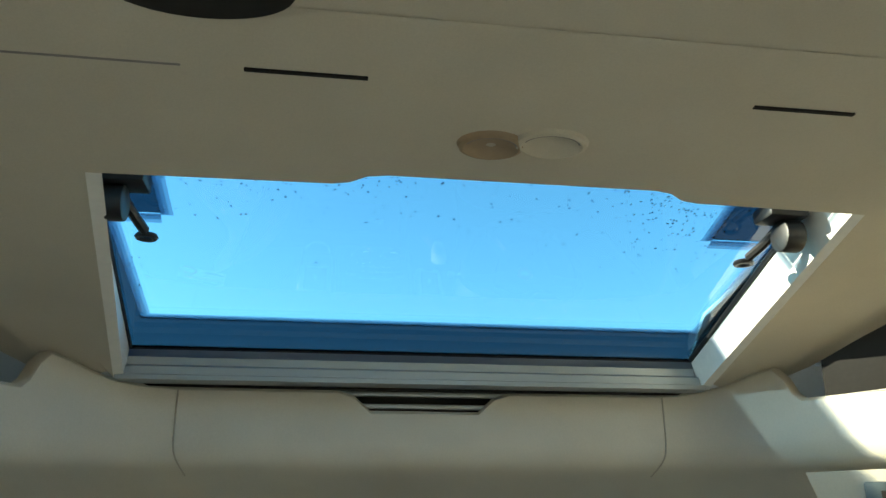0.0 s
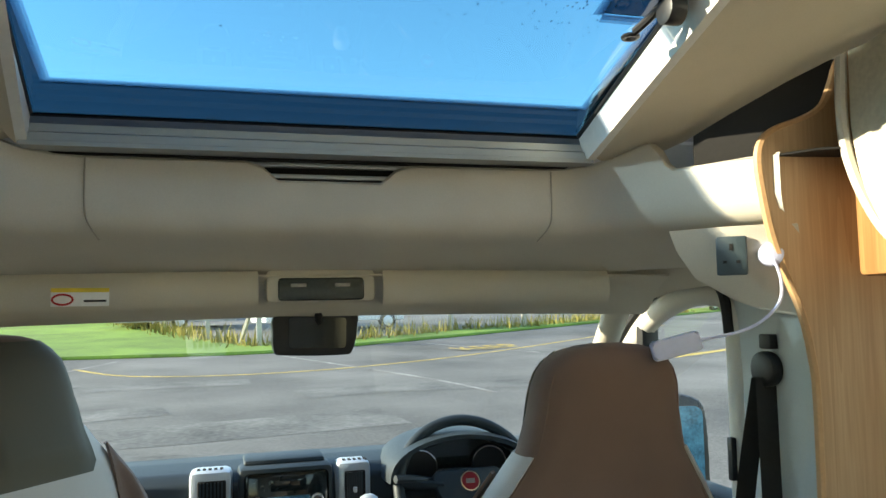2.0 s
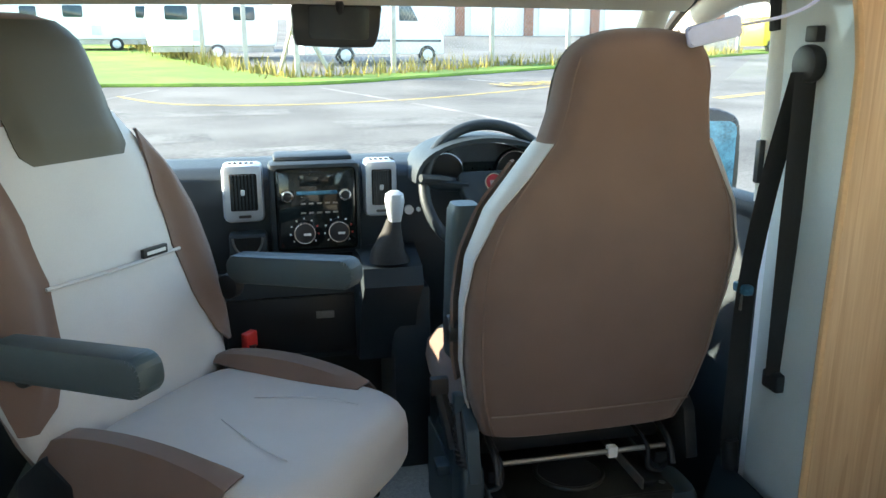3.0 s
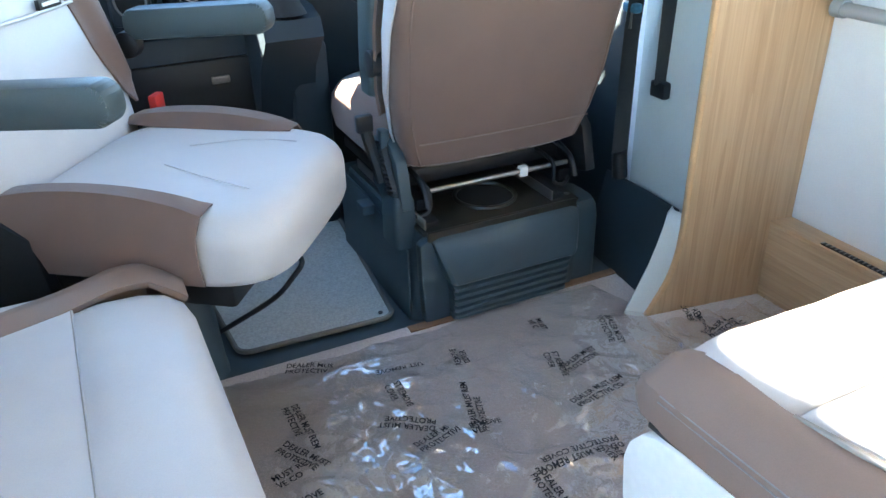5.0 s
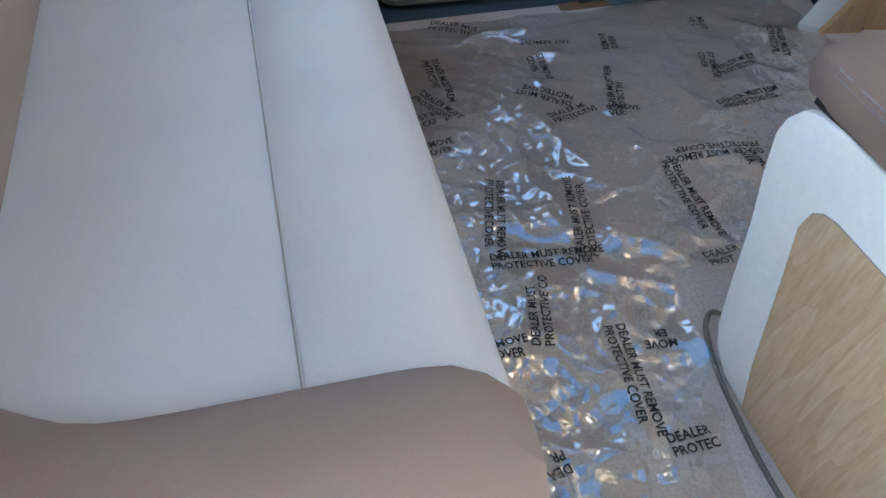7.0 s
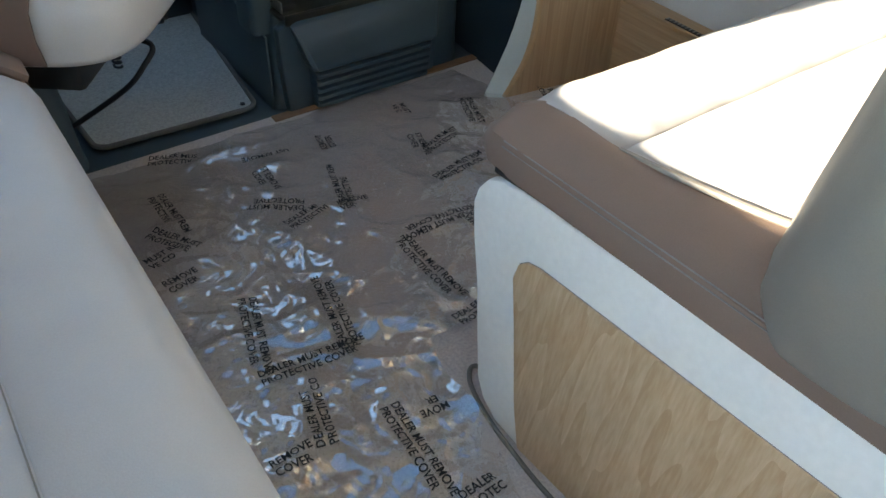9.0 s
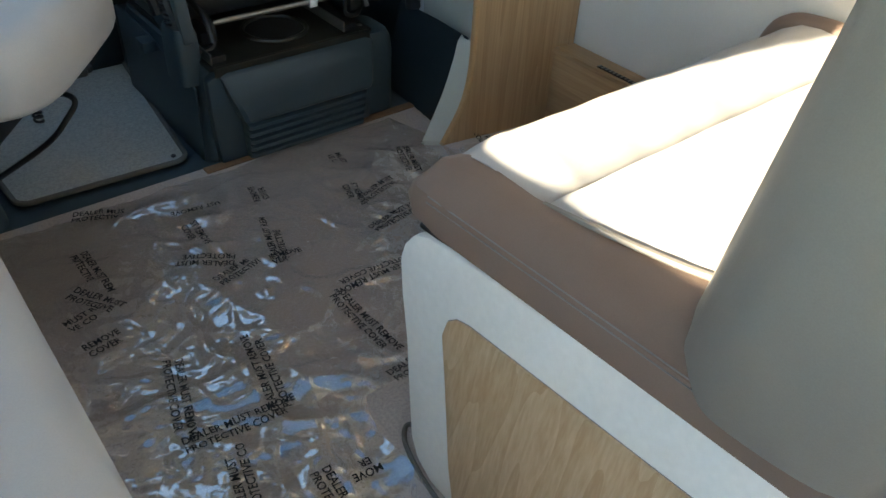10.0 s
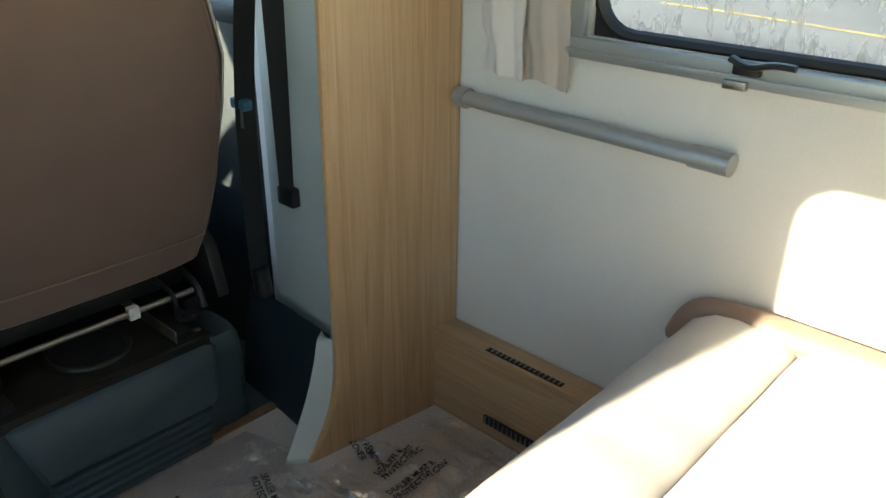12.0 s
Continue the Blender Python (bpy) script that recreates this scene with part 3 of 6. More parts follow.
# headliner band over the windscreen
def header():
    rows = []
    xs = np.linspace(-0.80, 0.80, 25)
    for dy, z in ((0.0, 1.380), (0.03, 1.366), (0.05, 1.352), (0.075, 1.325), (0.10, 1.302), (0.125, 1.292), (0.15, 1.300)):
        rows.append([(x, 2.19 + dy - 0.10 * (abs(x) / 0.8) ** 2.5, z - 0.012 * (abs(x) / 0.8) ** 2) for x in xs])
    return structure("ceiling_cab", sheet(rows, 0.004), M_LINER, "cream cab headliner over the windscreen", "ceiling")


header()
structure("ceiling_cab_corner", sheet([[(0.62, 2.12, 1.412), (0.74, 2.02, 1.42), (0.86, 1.86, 1.43)], [(0.70, 2.17, 1.36), (0.82, 2.12, 1.375), (0.90, 1.95, 1.39)], [(0.745, 2.22, 1.29), (0.86, 2.16, 1.335), (0.925, 2.0, 1.35)]], 0.004), M_LINER, "cream cab headliner corner", "ceiling")
structure("ceiling_cab_corner", sheet([[(-0.62, 2.12, 1.412), (-0.74, 2.02, 1.42), (-0.86, 1.86, 1.43)], [(-0.70, 2.17, 1.36), (-0.82, 2.12, 1.375), (-0.90, 1.95, 1.39)], [(-0.745, 2.22, 1.29), (-0.86, 2.16, 1.335), (-0.925, 2.0, 1.35)]], 0.004), M_LINER, "cream cab headliner corner", "ceiling")

# windscreen and pillars
wscreen = structure("window_2", tube([(-0.84, 2.98, 0.846), (0, 3.06, 0.846), (0.84, 2.98, 0.846)], 0.012, 8, 8), M_RUBBER, "large raked windscreen of the cab", "window")
g = [[(x * (0.74 + 0.12 * f), 2.325 + 0.70 * f - 0.09 * x * x, 1.305 - 0.46 * f) for x in np.linspace(-1, 1, 13)] for f in np.linspace(0, 1, 6)]
o = part("pane", sheet(g), M_GLASS, wscreen, "clear windscreen glass")
o.visible_shadow = False
for s in (-1, 1):
    pil = structure("pillar", tube([(s * 0.755, 2.235, 1.325), (s * 0.80, 2.45, 1.16), (s * 0.865, 2.75, 0.96), (s * 0.90, 2.95, 0.82)], 0.034, 12, 8, flat=0.8), M_LINER, "cream windscreen pillar trim", "pillar")
    part("handle_socket", disc(0.014, 0.012, pose(s * 0.722, 2.20, 1.318, 10, 0, 0), 16, 0.002), M_BLACK, pil, "round black hole cover")

# cab doors with window openings
def cab_door(s):
    d = structure("door_" + ("2" if s > 0 else "1"), box(s * 0.93 - 0.02, s * 0.93 + 0.02, 2.0, 2.95, 0.0, 0.84, 0.01), M_DASH, "dark charcoal cab door with a pale window frame", "door")
    x = s * 0.93
    frame_pts = [(x, 2.015, 0.86), (x, 2.012, 1.20), (x, 2.03, 1.295), (x, 2.10, 1.325), (x, 2.25, 1.315), (x, 2.42, 1.25), (x, 2.60, 1.10), (x, 2.80, 0.90)]
    part("window_frame", tube(frame_pts, 0.034, 10, 6), M_FASCIA, d, "cream window surround")
    part("seal", tube([(p[0] - s * 0.036, p[1] - 0.006, p[2] + 0.030) for p in frame_pts[1:]], 0.012, 8, 6), M_RUBBER, d, "black rubber door seal")
    part("quarter_bar", tube([(x, 2.44, 0.85), (x, 2.42, 1.24)], 0.034, 8, 2, flat=0.6), M_BLACK, d, "black window divider")
    part("sill", box(x - 0.04, x + 0.04, 2.0, 2.9, 0.82, 0.86, 0.01), M_DASH, d, "charcoal window sill")
    p = part("pane", sheet([[(x + s * 0.01, y, z) for y in (2.02, 2.5, 2.8)] for z in (0.85, 1.0)] + [[(x + s * 0.01, y, z) for y in (2.02, 2.35, 2.5)] for z in (1.2, 1.3)]), M_GLASS, d)
    p.visible_shadow = False
    part("lock_plate", box(x - s * 0.045, x - s * 0.03, 2.005, 2.022, 0.905, 1.0, 0.003), M_BLACK, d, "black latch plate")
    return d


for s in (-1, 1):
    cab_door(s)


def pillar_trim(s):
    """Pale trim between the wooden end panel and the cab door."""
    rows = []
    for z in (0.0, 0.10, 0.2, 0.26, 0.6, 1.0, 1.25, 1.36, 1.45):
        lean = 0.0 if z < 1.2 else (z - 1.2) * 0.25
        rows.append([(s * (0.845 - lean), 1.665, z), (s * (0.862 - lean), 1.75, z), (s * (0.88 - lean), 1.86, z), (s * (0.895 - lean * 0.6), 1.95, z), (s * (0.93 - lean * 0.5), 2.02, z)])
    return structure("pillar_trim", sheet(rows, 0.006), M_TRIM, "pale grey moulded pillar trim beside the cab seat", "pillar")


for s in (-1, 1):
    pillar_trim(s)
# dark kick panel and curved pale fin at its foot
structure("trim_kick", sheet([[(0.79, 1.70, 0.0), (0.805, 1.70, 0.13), (0.824, 1.69, 0.262)], [(0.805, 1.84, 0.0), (0.825, 1.84, 0.13), (0.846, 1.84, 0.252)], [(0.82, 2.02, 0.0), (0.84, 2.02, 0.13), (0.866, 2.02, 0.236)]], 0.004), M_DASH, "charcoal kick panel at the foot of the pillar", "trim")


def fin():
    rows = []
    for z, x, e in ((0.0, 0.742, 0.700), (0.04, 0.768, 0.722), (0.08, 0.788, 0.742), (0.117, 0.801, 0.760), (0.16, 0.810, 0.776), (0.21, 0.815, 0.792), (0.248, 0.818, 0.800), (0.262, 0.819, 0.812)):
        rows.append([(x, 1.668, z), ((x + e) / 2 - 0.003, 1.684, z), (e, 1.704, z), (e + 0.012, 1.716, z)])
    return structure("trim_fin", sheet(rows, 0.008), M_TRIM, "pale grey curved fin at the panel foot", "trim")


fin()

# ---------------------------------------------------------------- wooden end panel, ledge, locker
EDGE = [(0.742, 0.0), (0.770, 0.04), (0.797, 0.09), (0.814, 0.15), (0.821, 0.22), (0.821, 0.30), (0.822, 0.70), (0.828, 1.10), (0.822, 1.20), (0.806, 1.28), (0.780, 1.35), (0.757, 1.42), (0.743, 1.50), (0.738, 1.555), (0.746, 1.59), (0.775, 1.612), (0.83, 1.632), (0.868, 1.656), (0.89, 1.70), (0.905, 1.74), (0.945, 1.80)]


def end_panel():
    slant = Matrix.Translation((0.828, 1.655, 0)) @ Matrix.Rotation(radians(-8.5), 4, "Z") @ Matrix.Translation((-0.828, 0, 0))
    pts = [(v.x, v.y) for v in smooth_path([(x, z, 0) for x, z in EDGE], 3)]
    p = tagged(new("end_panel"), "honey-coloured wooden end panel with a wavy pale edge", "panel")
    part("board", prism(pts + [(1.12, 1.80), (1.12, 0.0)], 0.018, slant), M_OAK, p, "", False)
    t = [slant @ Vector((x - 0.002, 0.009, z)) for x, z in pts]
    part("edging", tube([tuple(v) for v in t], 0.0095, 8, 1, smooth=False), material("pale_edging", (0.52, 0.32, 0.16), 0.5, var=0.08), p, "pale bent wooden edging strip")
    return p


end_panel()


# mirrored panel, added to close a gap that let light through
structure("wall_left_end", box(-1.12, -0.835, 1.655, 1.673, 0.0, 1.80, 0.002), M_OAK, "pale oak end panel behind the passenger seat, added against a light leak", "wall")
# unseen fillers; the left one is longer to shade the right pillar trim
for s in (-1, 1):
    structure("wall_cab_filler", box(s * 1.03 - 0.12, s * 1.03 + 0.12, 1.69, 2.0 if s > 0 else 2.24, -0.02, 1.60), M_VANWHITE, "white filler panel behind the cab door, added to keep sun out", "wall")


def ledge():
    g = thing("ledge_box", "low pale oak ledge box with dark vent slots", "box")
    part("front", box(1.058, 1.072, 0.4, 1.645, 0.0, 0.197, 0.002), M_OAK_Y, g)
    part("top", box(1.054, 1.119, 0.4, 1.645, 0.197, 0.21, 0.002), M_OAK_Y, g)
    part("upper_vent", box(1.062, 1.076, 1.29, 1.48, 0.2085, 0.2125, 0.001), M_BLACK, g, "dark mesh vent slot")
    part("lower_vent", box(1.052, 1.060, 1.28, 1.47, 0.035, 0.055, 0.001), M_BLACK, g, "dark mesh vent slot")
    for y in np.arange(1.295, 1.475, 0.012):
        part("vent_bar", box(1.063, 1.075, y, y + 0.003, 0.2118, 0.2135), M_STEEL, g, smooth=False)
        part("vent_bar", box(1.0505, 1.053, y - 0.012, y - 0.009, 0.036, 0.054), M_STEEL, g, smooth=False)


ledge()


def locker():
    g = thing("overhead_locker", "overhead locker with a pale panel front and cream edging", "cabinet")
    part("body", box(0.87, 1.118, 0.2, 1.60, 1.34, 1.78, 0.01), M_HONEY, g)
    door = part("door", prism([(0.3, 1.40), (0.3, 1.77), (1.57, 1.77), (1.575, 1.60), (1.56, 1.50), (1.52, 1.42), (1.48, 1.39)], 0.02, Matrix.Translation((0.868, 0, 0)) @ Matrix.Rotation(radians(90), 4, "Z"), 0.004), M_BLIND, g, "pale panel door")
    part("edging", tube([(0.845, 1.578, 1.78), (0.842, 1.585, 1.62), (0.845, 1.57, 1.52), (0.86, 1.53, 1.42), (0.875, 1.47, 1.36)], 0.010, 8, 6), M_FASCIA, g, "cream edge strip")


locker()

# ---------------------------------------------------------------- right window, curtain, grab rail
def side_window(name, x, s, y0, y1, z0, z1, label, pane_mat):
    w = structure(name, tube([(x, y, z) for y, z in [(a, b) for a, b in rounded(y0 + 0.004, y1 - 0.004, z0 + 0.004, z1 - 0.004, 0.07)]], 0.013, 8, 1, True, smooth=False), M_BLACK, label, "window")
    p = part("pane", sheet([[(x + s * 0.012, y, z) for y in np.linspace(y0, y1, 4)] for z in np.linspace(z0, z1, 4)]), pane_mat, w, "clear acrylic pane")
    p.visible_shadow = False
    for a, b, c, d in ((y0 - 0.03, y1 + 0.03, z0 - 0.035, z0), (y0 - 0.03, y1 + 0.03, z1, z1 + 0.03)):
        part("frame_rail", box(x - s * 0.03 - 0.008, x - s * 0.03 + 0.008, a, b, c, d, 0.003), M_ALU, w, "satin aluminium blind rail")
        part("frame_ridge", box(x - s * 0.04 - 0.003, x - s * 0.04 + 0.003, a, b, c + 0.008, c + 0.016, 0.001), M_ALU, w)
    for cy, cz, a0 in ((y1, z1, 0), (y0, z1, 90), (y0, z0, 180), (y1, z0, 270)):
        sy, sz = (1 if cy == y1 else -1), (1 if cz == z1 else -1)
        arc = [(cy - sy * 0.07 + 0.07 * math.cos(radians(a0 + 15 * i)), cz - sz * 0.07 + 0.07 * math.sin(radians(a0 + 15 * i))) for i in range(7)]
        part("corner_fill", prism(arc + [(cy + sy * 0.004, cz + sz * 0.004)], 0.012, Matrix.Translation((x + 0.006, 0, 0)) @ Matrix.Rotation(radians(90), 4, "Z")), M_BLACK, w)
    for a, b in ((y0 - 0.03, y0 - 0.002), (y1 + 0.002, y1 + 0.03)):
        part("frame_post", box(x - s * 0.03 - 0.007, x - s * 0.03 + 0.007, a, b, z0, z1, 0.002), M_ALU, w)
    return w


w3 = side_window("window_3", 1.135, 1, 0.25, 1.33, 0.862, 1.42, "wet side window with an aluminium blind rail", M_WETGLASS)
part("catch_base", box(1.085, 1.10, 1.03, 1.07, 0.846, 0.866, 0.003), M_BLACK, w3, "black catch base")
part("catch_lever", tube([(1.09, 1.075, 0.868), (1.085, 1.045, 0.860), (1.080, 1.01, 0.868), (1.082, 0.98, 0.868)], 0.009, 8, 5, flat=0.6), M_BLACK, w3, "black catch lever")
part("slider_stop", box(1.082, 1.093, 1.045, 1.08, 0.825, 0.838, 0.002), M_STEEL, w3)
# windows 4 and 6 are unseen and added for fill light
side_window("window_4", -1.135, -1, -1.45, 0.20, 0.80, 1.55, "unseen side window with a blind rail, added for fill light", M_GLASS)
# unseen window, its edges set to shape the sun on bench and wall
side_window("window_5", -1.135, -1, 0.88, 1.40, 0.98, 1.55, "unseen left window placed to throw the sun patch", M_GLASS)
side_window("window_6", 1.135, 1, -1.45, -0.10, 0.80, 1.55, "unseen side window with a blind rail, added for fill light", M_GLASS)


def curtain():
    """A flat taupe backing with a gathered pale flap in front of it."""
    g = thing("curtain", "taupe curtain with a pale gathered flap beside the side window", "curtain")
    for name, y0, y1, x, deep, low, mat, lab in (("backing", 1.46, 1.355, 1.098, 0.004, 0.772, M_CURTAIN, "flat taupe cloth"), ("flap", 1.545, 1.44, 1.080, 0.012, 0.778, M_FLAP, "pale gathered cloth")):
        rows = []
        for k, z in enumerate(np.linspace(low, 1.45, 26)):
            row = []
            for i in range(41):
                f = i / 40
                fold = deep * math.sin(f * 8 + 0.5 * math.sin(k * 0.35) + 0.9) + 0.4 * deep * math.sin(f * 19 + k * 0.25) + 0.3 * deep * math.sin(k * 0.8 + f * 3)
                row.append((x + fold, y0 + (y1 - y0) * f - (0.012 * (1 - f) if k < 3 else 0), z + (0.006 * math.sin(f * 5) if k == 0 else 0)))
            rows.append(row)
        part(name, sheet(rows, 0.002), mat, g, lab)


curtain()


def grab_rail():
    g = thing("grab_rail", "satin aluminium rail with grey end caps on the wall", "rail")
    part("bar", tube([(1.098, 1.585, 0.716), (1.098, 1.11, 0.711)], 0.0195, 14, 2, flat=0.75), M_ALU, g)
    part("end_cap", tube([(1.099, 1.60, 0.716), (1.099, 1.575, 0.716)], 0.022, 14, 2, flat=0.9), M_ALU, g, "grey end cap")
    part("end_cap", tube([(1.099, 1.115, 0.711), (1.099, 1.05, 0.710)], 0.0215, 14, 2, flat=0.85), M_ALU, g, "grey end cap")
    part("screw", disc(0.004, 0.003, pose(1.085, 1.36, 0.713, 0, 0, 90), 10), M_CHROME, g)


grab_rail()


# ---------------------------------------------------------------- benches
def right_bench():
    g = thing("bench_seat", "forward-facing cream bench seat with taupe edges and a wooden side", "seat")
    # the side stands slightly askew to the aisle and leans in towards the floor
    skew = Matrix(((1, -0.06, 0.15, 0.155 + 0.06 * 0.97 - 0.15 * 0.40), (0, 1, 0, 0), (0, 0, 1, 0), (0, 0, 0, 1)))
    turn = Matrix.Rotation(radians(90), 4, "Z")
    rim = [(1.032, 0.335), (1.028, 0.36), (1.012, 0.383), (0.985, 0.394), (0.95, 0.397), (0.40, 0.405), (0.40, 0.0), (0.83, 0.0), (0.89, 0.006), (0.925, 0.026), (0.946, 0.057), (0.968, 0.13), (0.992, 0.215), (1.018, 0.285)]
    part("side_frame", prism(rim, 0.018, skew @ Matrix.Translation((0.018, 0, 0)) @ turn, 0.004), M_WHITE, g, "white moulded side frame with a rounded corner")
    inset = [(0.924, 0.272), (0.92, 0.298), (0.907, 0.309), (0.885, 0.314), (0.41, 0.322), (0.41, 0.002), (0.832, 0.002), (0.86, 0.07), (0.90, 0.20)]
    part("side_inset", prism(inset, 0.006, skew @ Matrix.Translation((0.002, 0, 0)) @ turn, 0.0015), M_ASH, g, "pale ash inset")
    part("inset_joint", put(tube([(0.001, y, z) for y, z in inset], 0.0016, 6, 1, True, smooth=False), skew), M_SEAM, g, "fine dark joint round the inset")
    part("front_board", box(0.20, 1.055, 0.94, 0.958, 0.0, 0.39, 0.004), M_OAK, g, "pale oak front")
    yaw = Matrix(((1, -0.06, 0, 0.06 * 0.97), (0, 1, 0, 0), (0, 0, 1, 0), (0, 0, 0, 1)))
    part("shadow_line", put(box(0.160, 0.172, 0.42, 1.01, 0.394, 0.402, 0.001), yaw), M_BLACK, g)
    # taupe band along the side
    rings = []
    for y, zt, xi in ((0.42, 0.455, 0.32), (0.60, 0.466, 0.345), (0.68, 0.469, 0.305), (0.75, 0.470, 0.283), (0.82, 0.470, 0.268), (0.90, 0.471, 0.256), (0.97, 0.474, 0.254), (1.03, 0.468, 0.256), (1.06, 0.452, 0.262), (1.078, 0.425, 0.27), (1.082, 0.400, 0.275)):
        b, sk = 0.400, (0.97 - y) * 0.05 + float(np.interp(y, (1.0, 1.04, 1.065, 1.078, 1.082), (0, 0.008, 0.028, 0.055, 0.08)))
        puff = 0.0012 * math.sin(y * 37) + 0.0008 * math.sin(y * 71)
        rings.append([(0.158 + sk, y, b), (0.155 + sk, y, b + (zt - b) * 0.35), (0.163 + sk + puff, y, b + (zt - b) * 0.68), (0.187 + sk, y, zt - 0.012 + puff), (min(0.22 + sk * 0.6, xi - 0.004), y, zt + puff), (xi, y, zt - 0.003), (xi + 0.03, y, zt - 0.03), (xi + 0.03, y, b)])
    part("side_band", loft(rings), M_TAUPE_HIDE, g, "taupe leatherette edge band")
    for dx, dz in ((0.1625, 0.446), (0.1600, 0.438)):
        part("stitching", tube([(dx + (0.97 - y) * 0.05, y, dz + 0.003) for y in (0.45, 0.6, 0.75, 0.9, 1.0)], 0.0011, 5, 6), M_SEAM, g)
    # front roll, puffed between its seams, gathered a little at the aisle end
    roll = []
    for k in range(61):
        x = 0.252 + (1.115 - 0.252) * k / 60
        end = math.exp(-(((x - 0.252) / 0.03) ** 2))
        wob = 0.0010 * math.sin(x * 23) + 0.0007 * math.sin(x * 61) + 0.001 * math.exp(-(((x - 0.33) / 0.012) ** 2)) - 0.0012 * math.exp(-(((x - 0.352) / 0.010) ** 2))
        pr = [(0.90, 0.40), (0.888, 0.448), (0.893, 0.460), (0.912, 0.471), (0.945, 0.4795), (0.985, 0.482), (1.022, 0.477), (1.055, 0.459), (1.076, 0.427), (1.08, 0.39), (1.06, 0.36), (0.93, 0.36)]
        roll.append([(x, y, z + (wob - 0.010 * end if z > 0.44 else 0)) for y, z in pr])
    part("front_roll", loft(roll), M_CREAM, g, "cream rolled front edge")
    part("wall_end", tube([(1.092, 1.085, 0.40), (1.092, 1.06, 0.452), (1.092, 1.0, 0.468), (1.092, 0.88, 0.470), (1.092, 0.5, 0.470)], 0.027, 10, 6), M_TAUPE_HIDE, g, "taupe leatherette end trim")
    seat = []
    for j in range(25):
        f = j / 24
        y = 0.50 + (0.889 - 0.50) * f
        row = []
        for i in range(49):
            u = i / 48
            left = float(np.interp(y, (0.5, 0.60, 0.68, 0.75, 0.82, 0.89), (0.40, 0.347, 0.307, 0.285, 0.270, 0.258)))
            x = left + (1.10 - left) * u
            rim_drop = 0.010 * math.exp(-((x - left) / 0.014) ** 2) + 0.012 * math.exp(-((0.889 - y) / 0.012) ** 2)
            crown = 0.012 * math.sin(math.pi * u) * math.sin(math.pi * min(1, (0.95 - y) / 0.5))
            crease = 0.0022 * math.exp(-((x - 0.30) / 0.03) ** 2) * math.sin(y * 130) + 0.0008 * math.sin(x * 33 + y * 21)
            row.append((x, y, 0.470 + crown - rim_drop + crease))
        seat.append(row)
    part("seat_cushion", sheet(seat, 0.02), M_CREAM, g, "cream leatherette seat cushion")
    part("piping", tube([(0.257, 0.885, 0.464), (0.268, 0.82, 0.467), (0.283, 0.75, 0.469), (0.305, 0.68, 0.469), (0.345, 0.60, 0.468)], 0.0055, 6, 8), M_GREY_HIDE, g, "grey piping")
    # backrest, rounded at the aisle corner and leaning back
    rings = []
    for z, g1 in ((0.43, 0.985), (0.45, 1.0), (0.60, 1.0), (0.80, 1.0), (0.95, 1.0), (0.985, 0.98), (1.0, 0.93)):
        dx, dy = -0.144 * (z - 0.47), -0.175 * (z - 0.47)
        front_edge = [(0.226, 0.632), (0.34, 0.664), (0.75, 0.675), (1.03, 0.67), (1.095, 0.63)]
        rear_edge = [(1.10, 0.47), (1.06, 0.40), (0.75, 0.395), (0.30, 0.395), (0.205, 0.402), (0.172, 0.44)]
        corner = [(0.160, 0.53), (0.167, 0.572), (0.192, 0.605)]
        pts = [(x + dx * max(0.0, 1 - (x - 0.226) / 0.8), y + dy, 0) for x, y in front_edge] + [(x + (dx if x < 0.4 else 0), y + dy * 0.75, 0) for x, y in rear_edge] + [(x + dx, y + dy, 0) for x, y in corner]
        mid = Vector((0.62, 0.53 + dy, 0))
        rings.append([tuple(mid + (p - mid) * g1 + Vector((0, 0, z))) for p in smooth_path(pts, 4, True)])
    part("backrest", loft(rings), M_GREY_HIDE, g, "warm grey leatherette backrest")
    part("back_board", box(0.215, 1.10, 0.28, 0.30, 0.0, 0.80, 0.004), M_OAK, g, "pale oak back board")
    return g


right_bench()


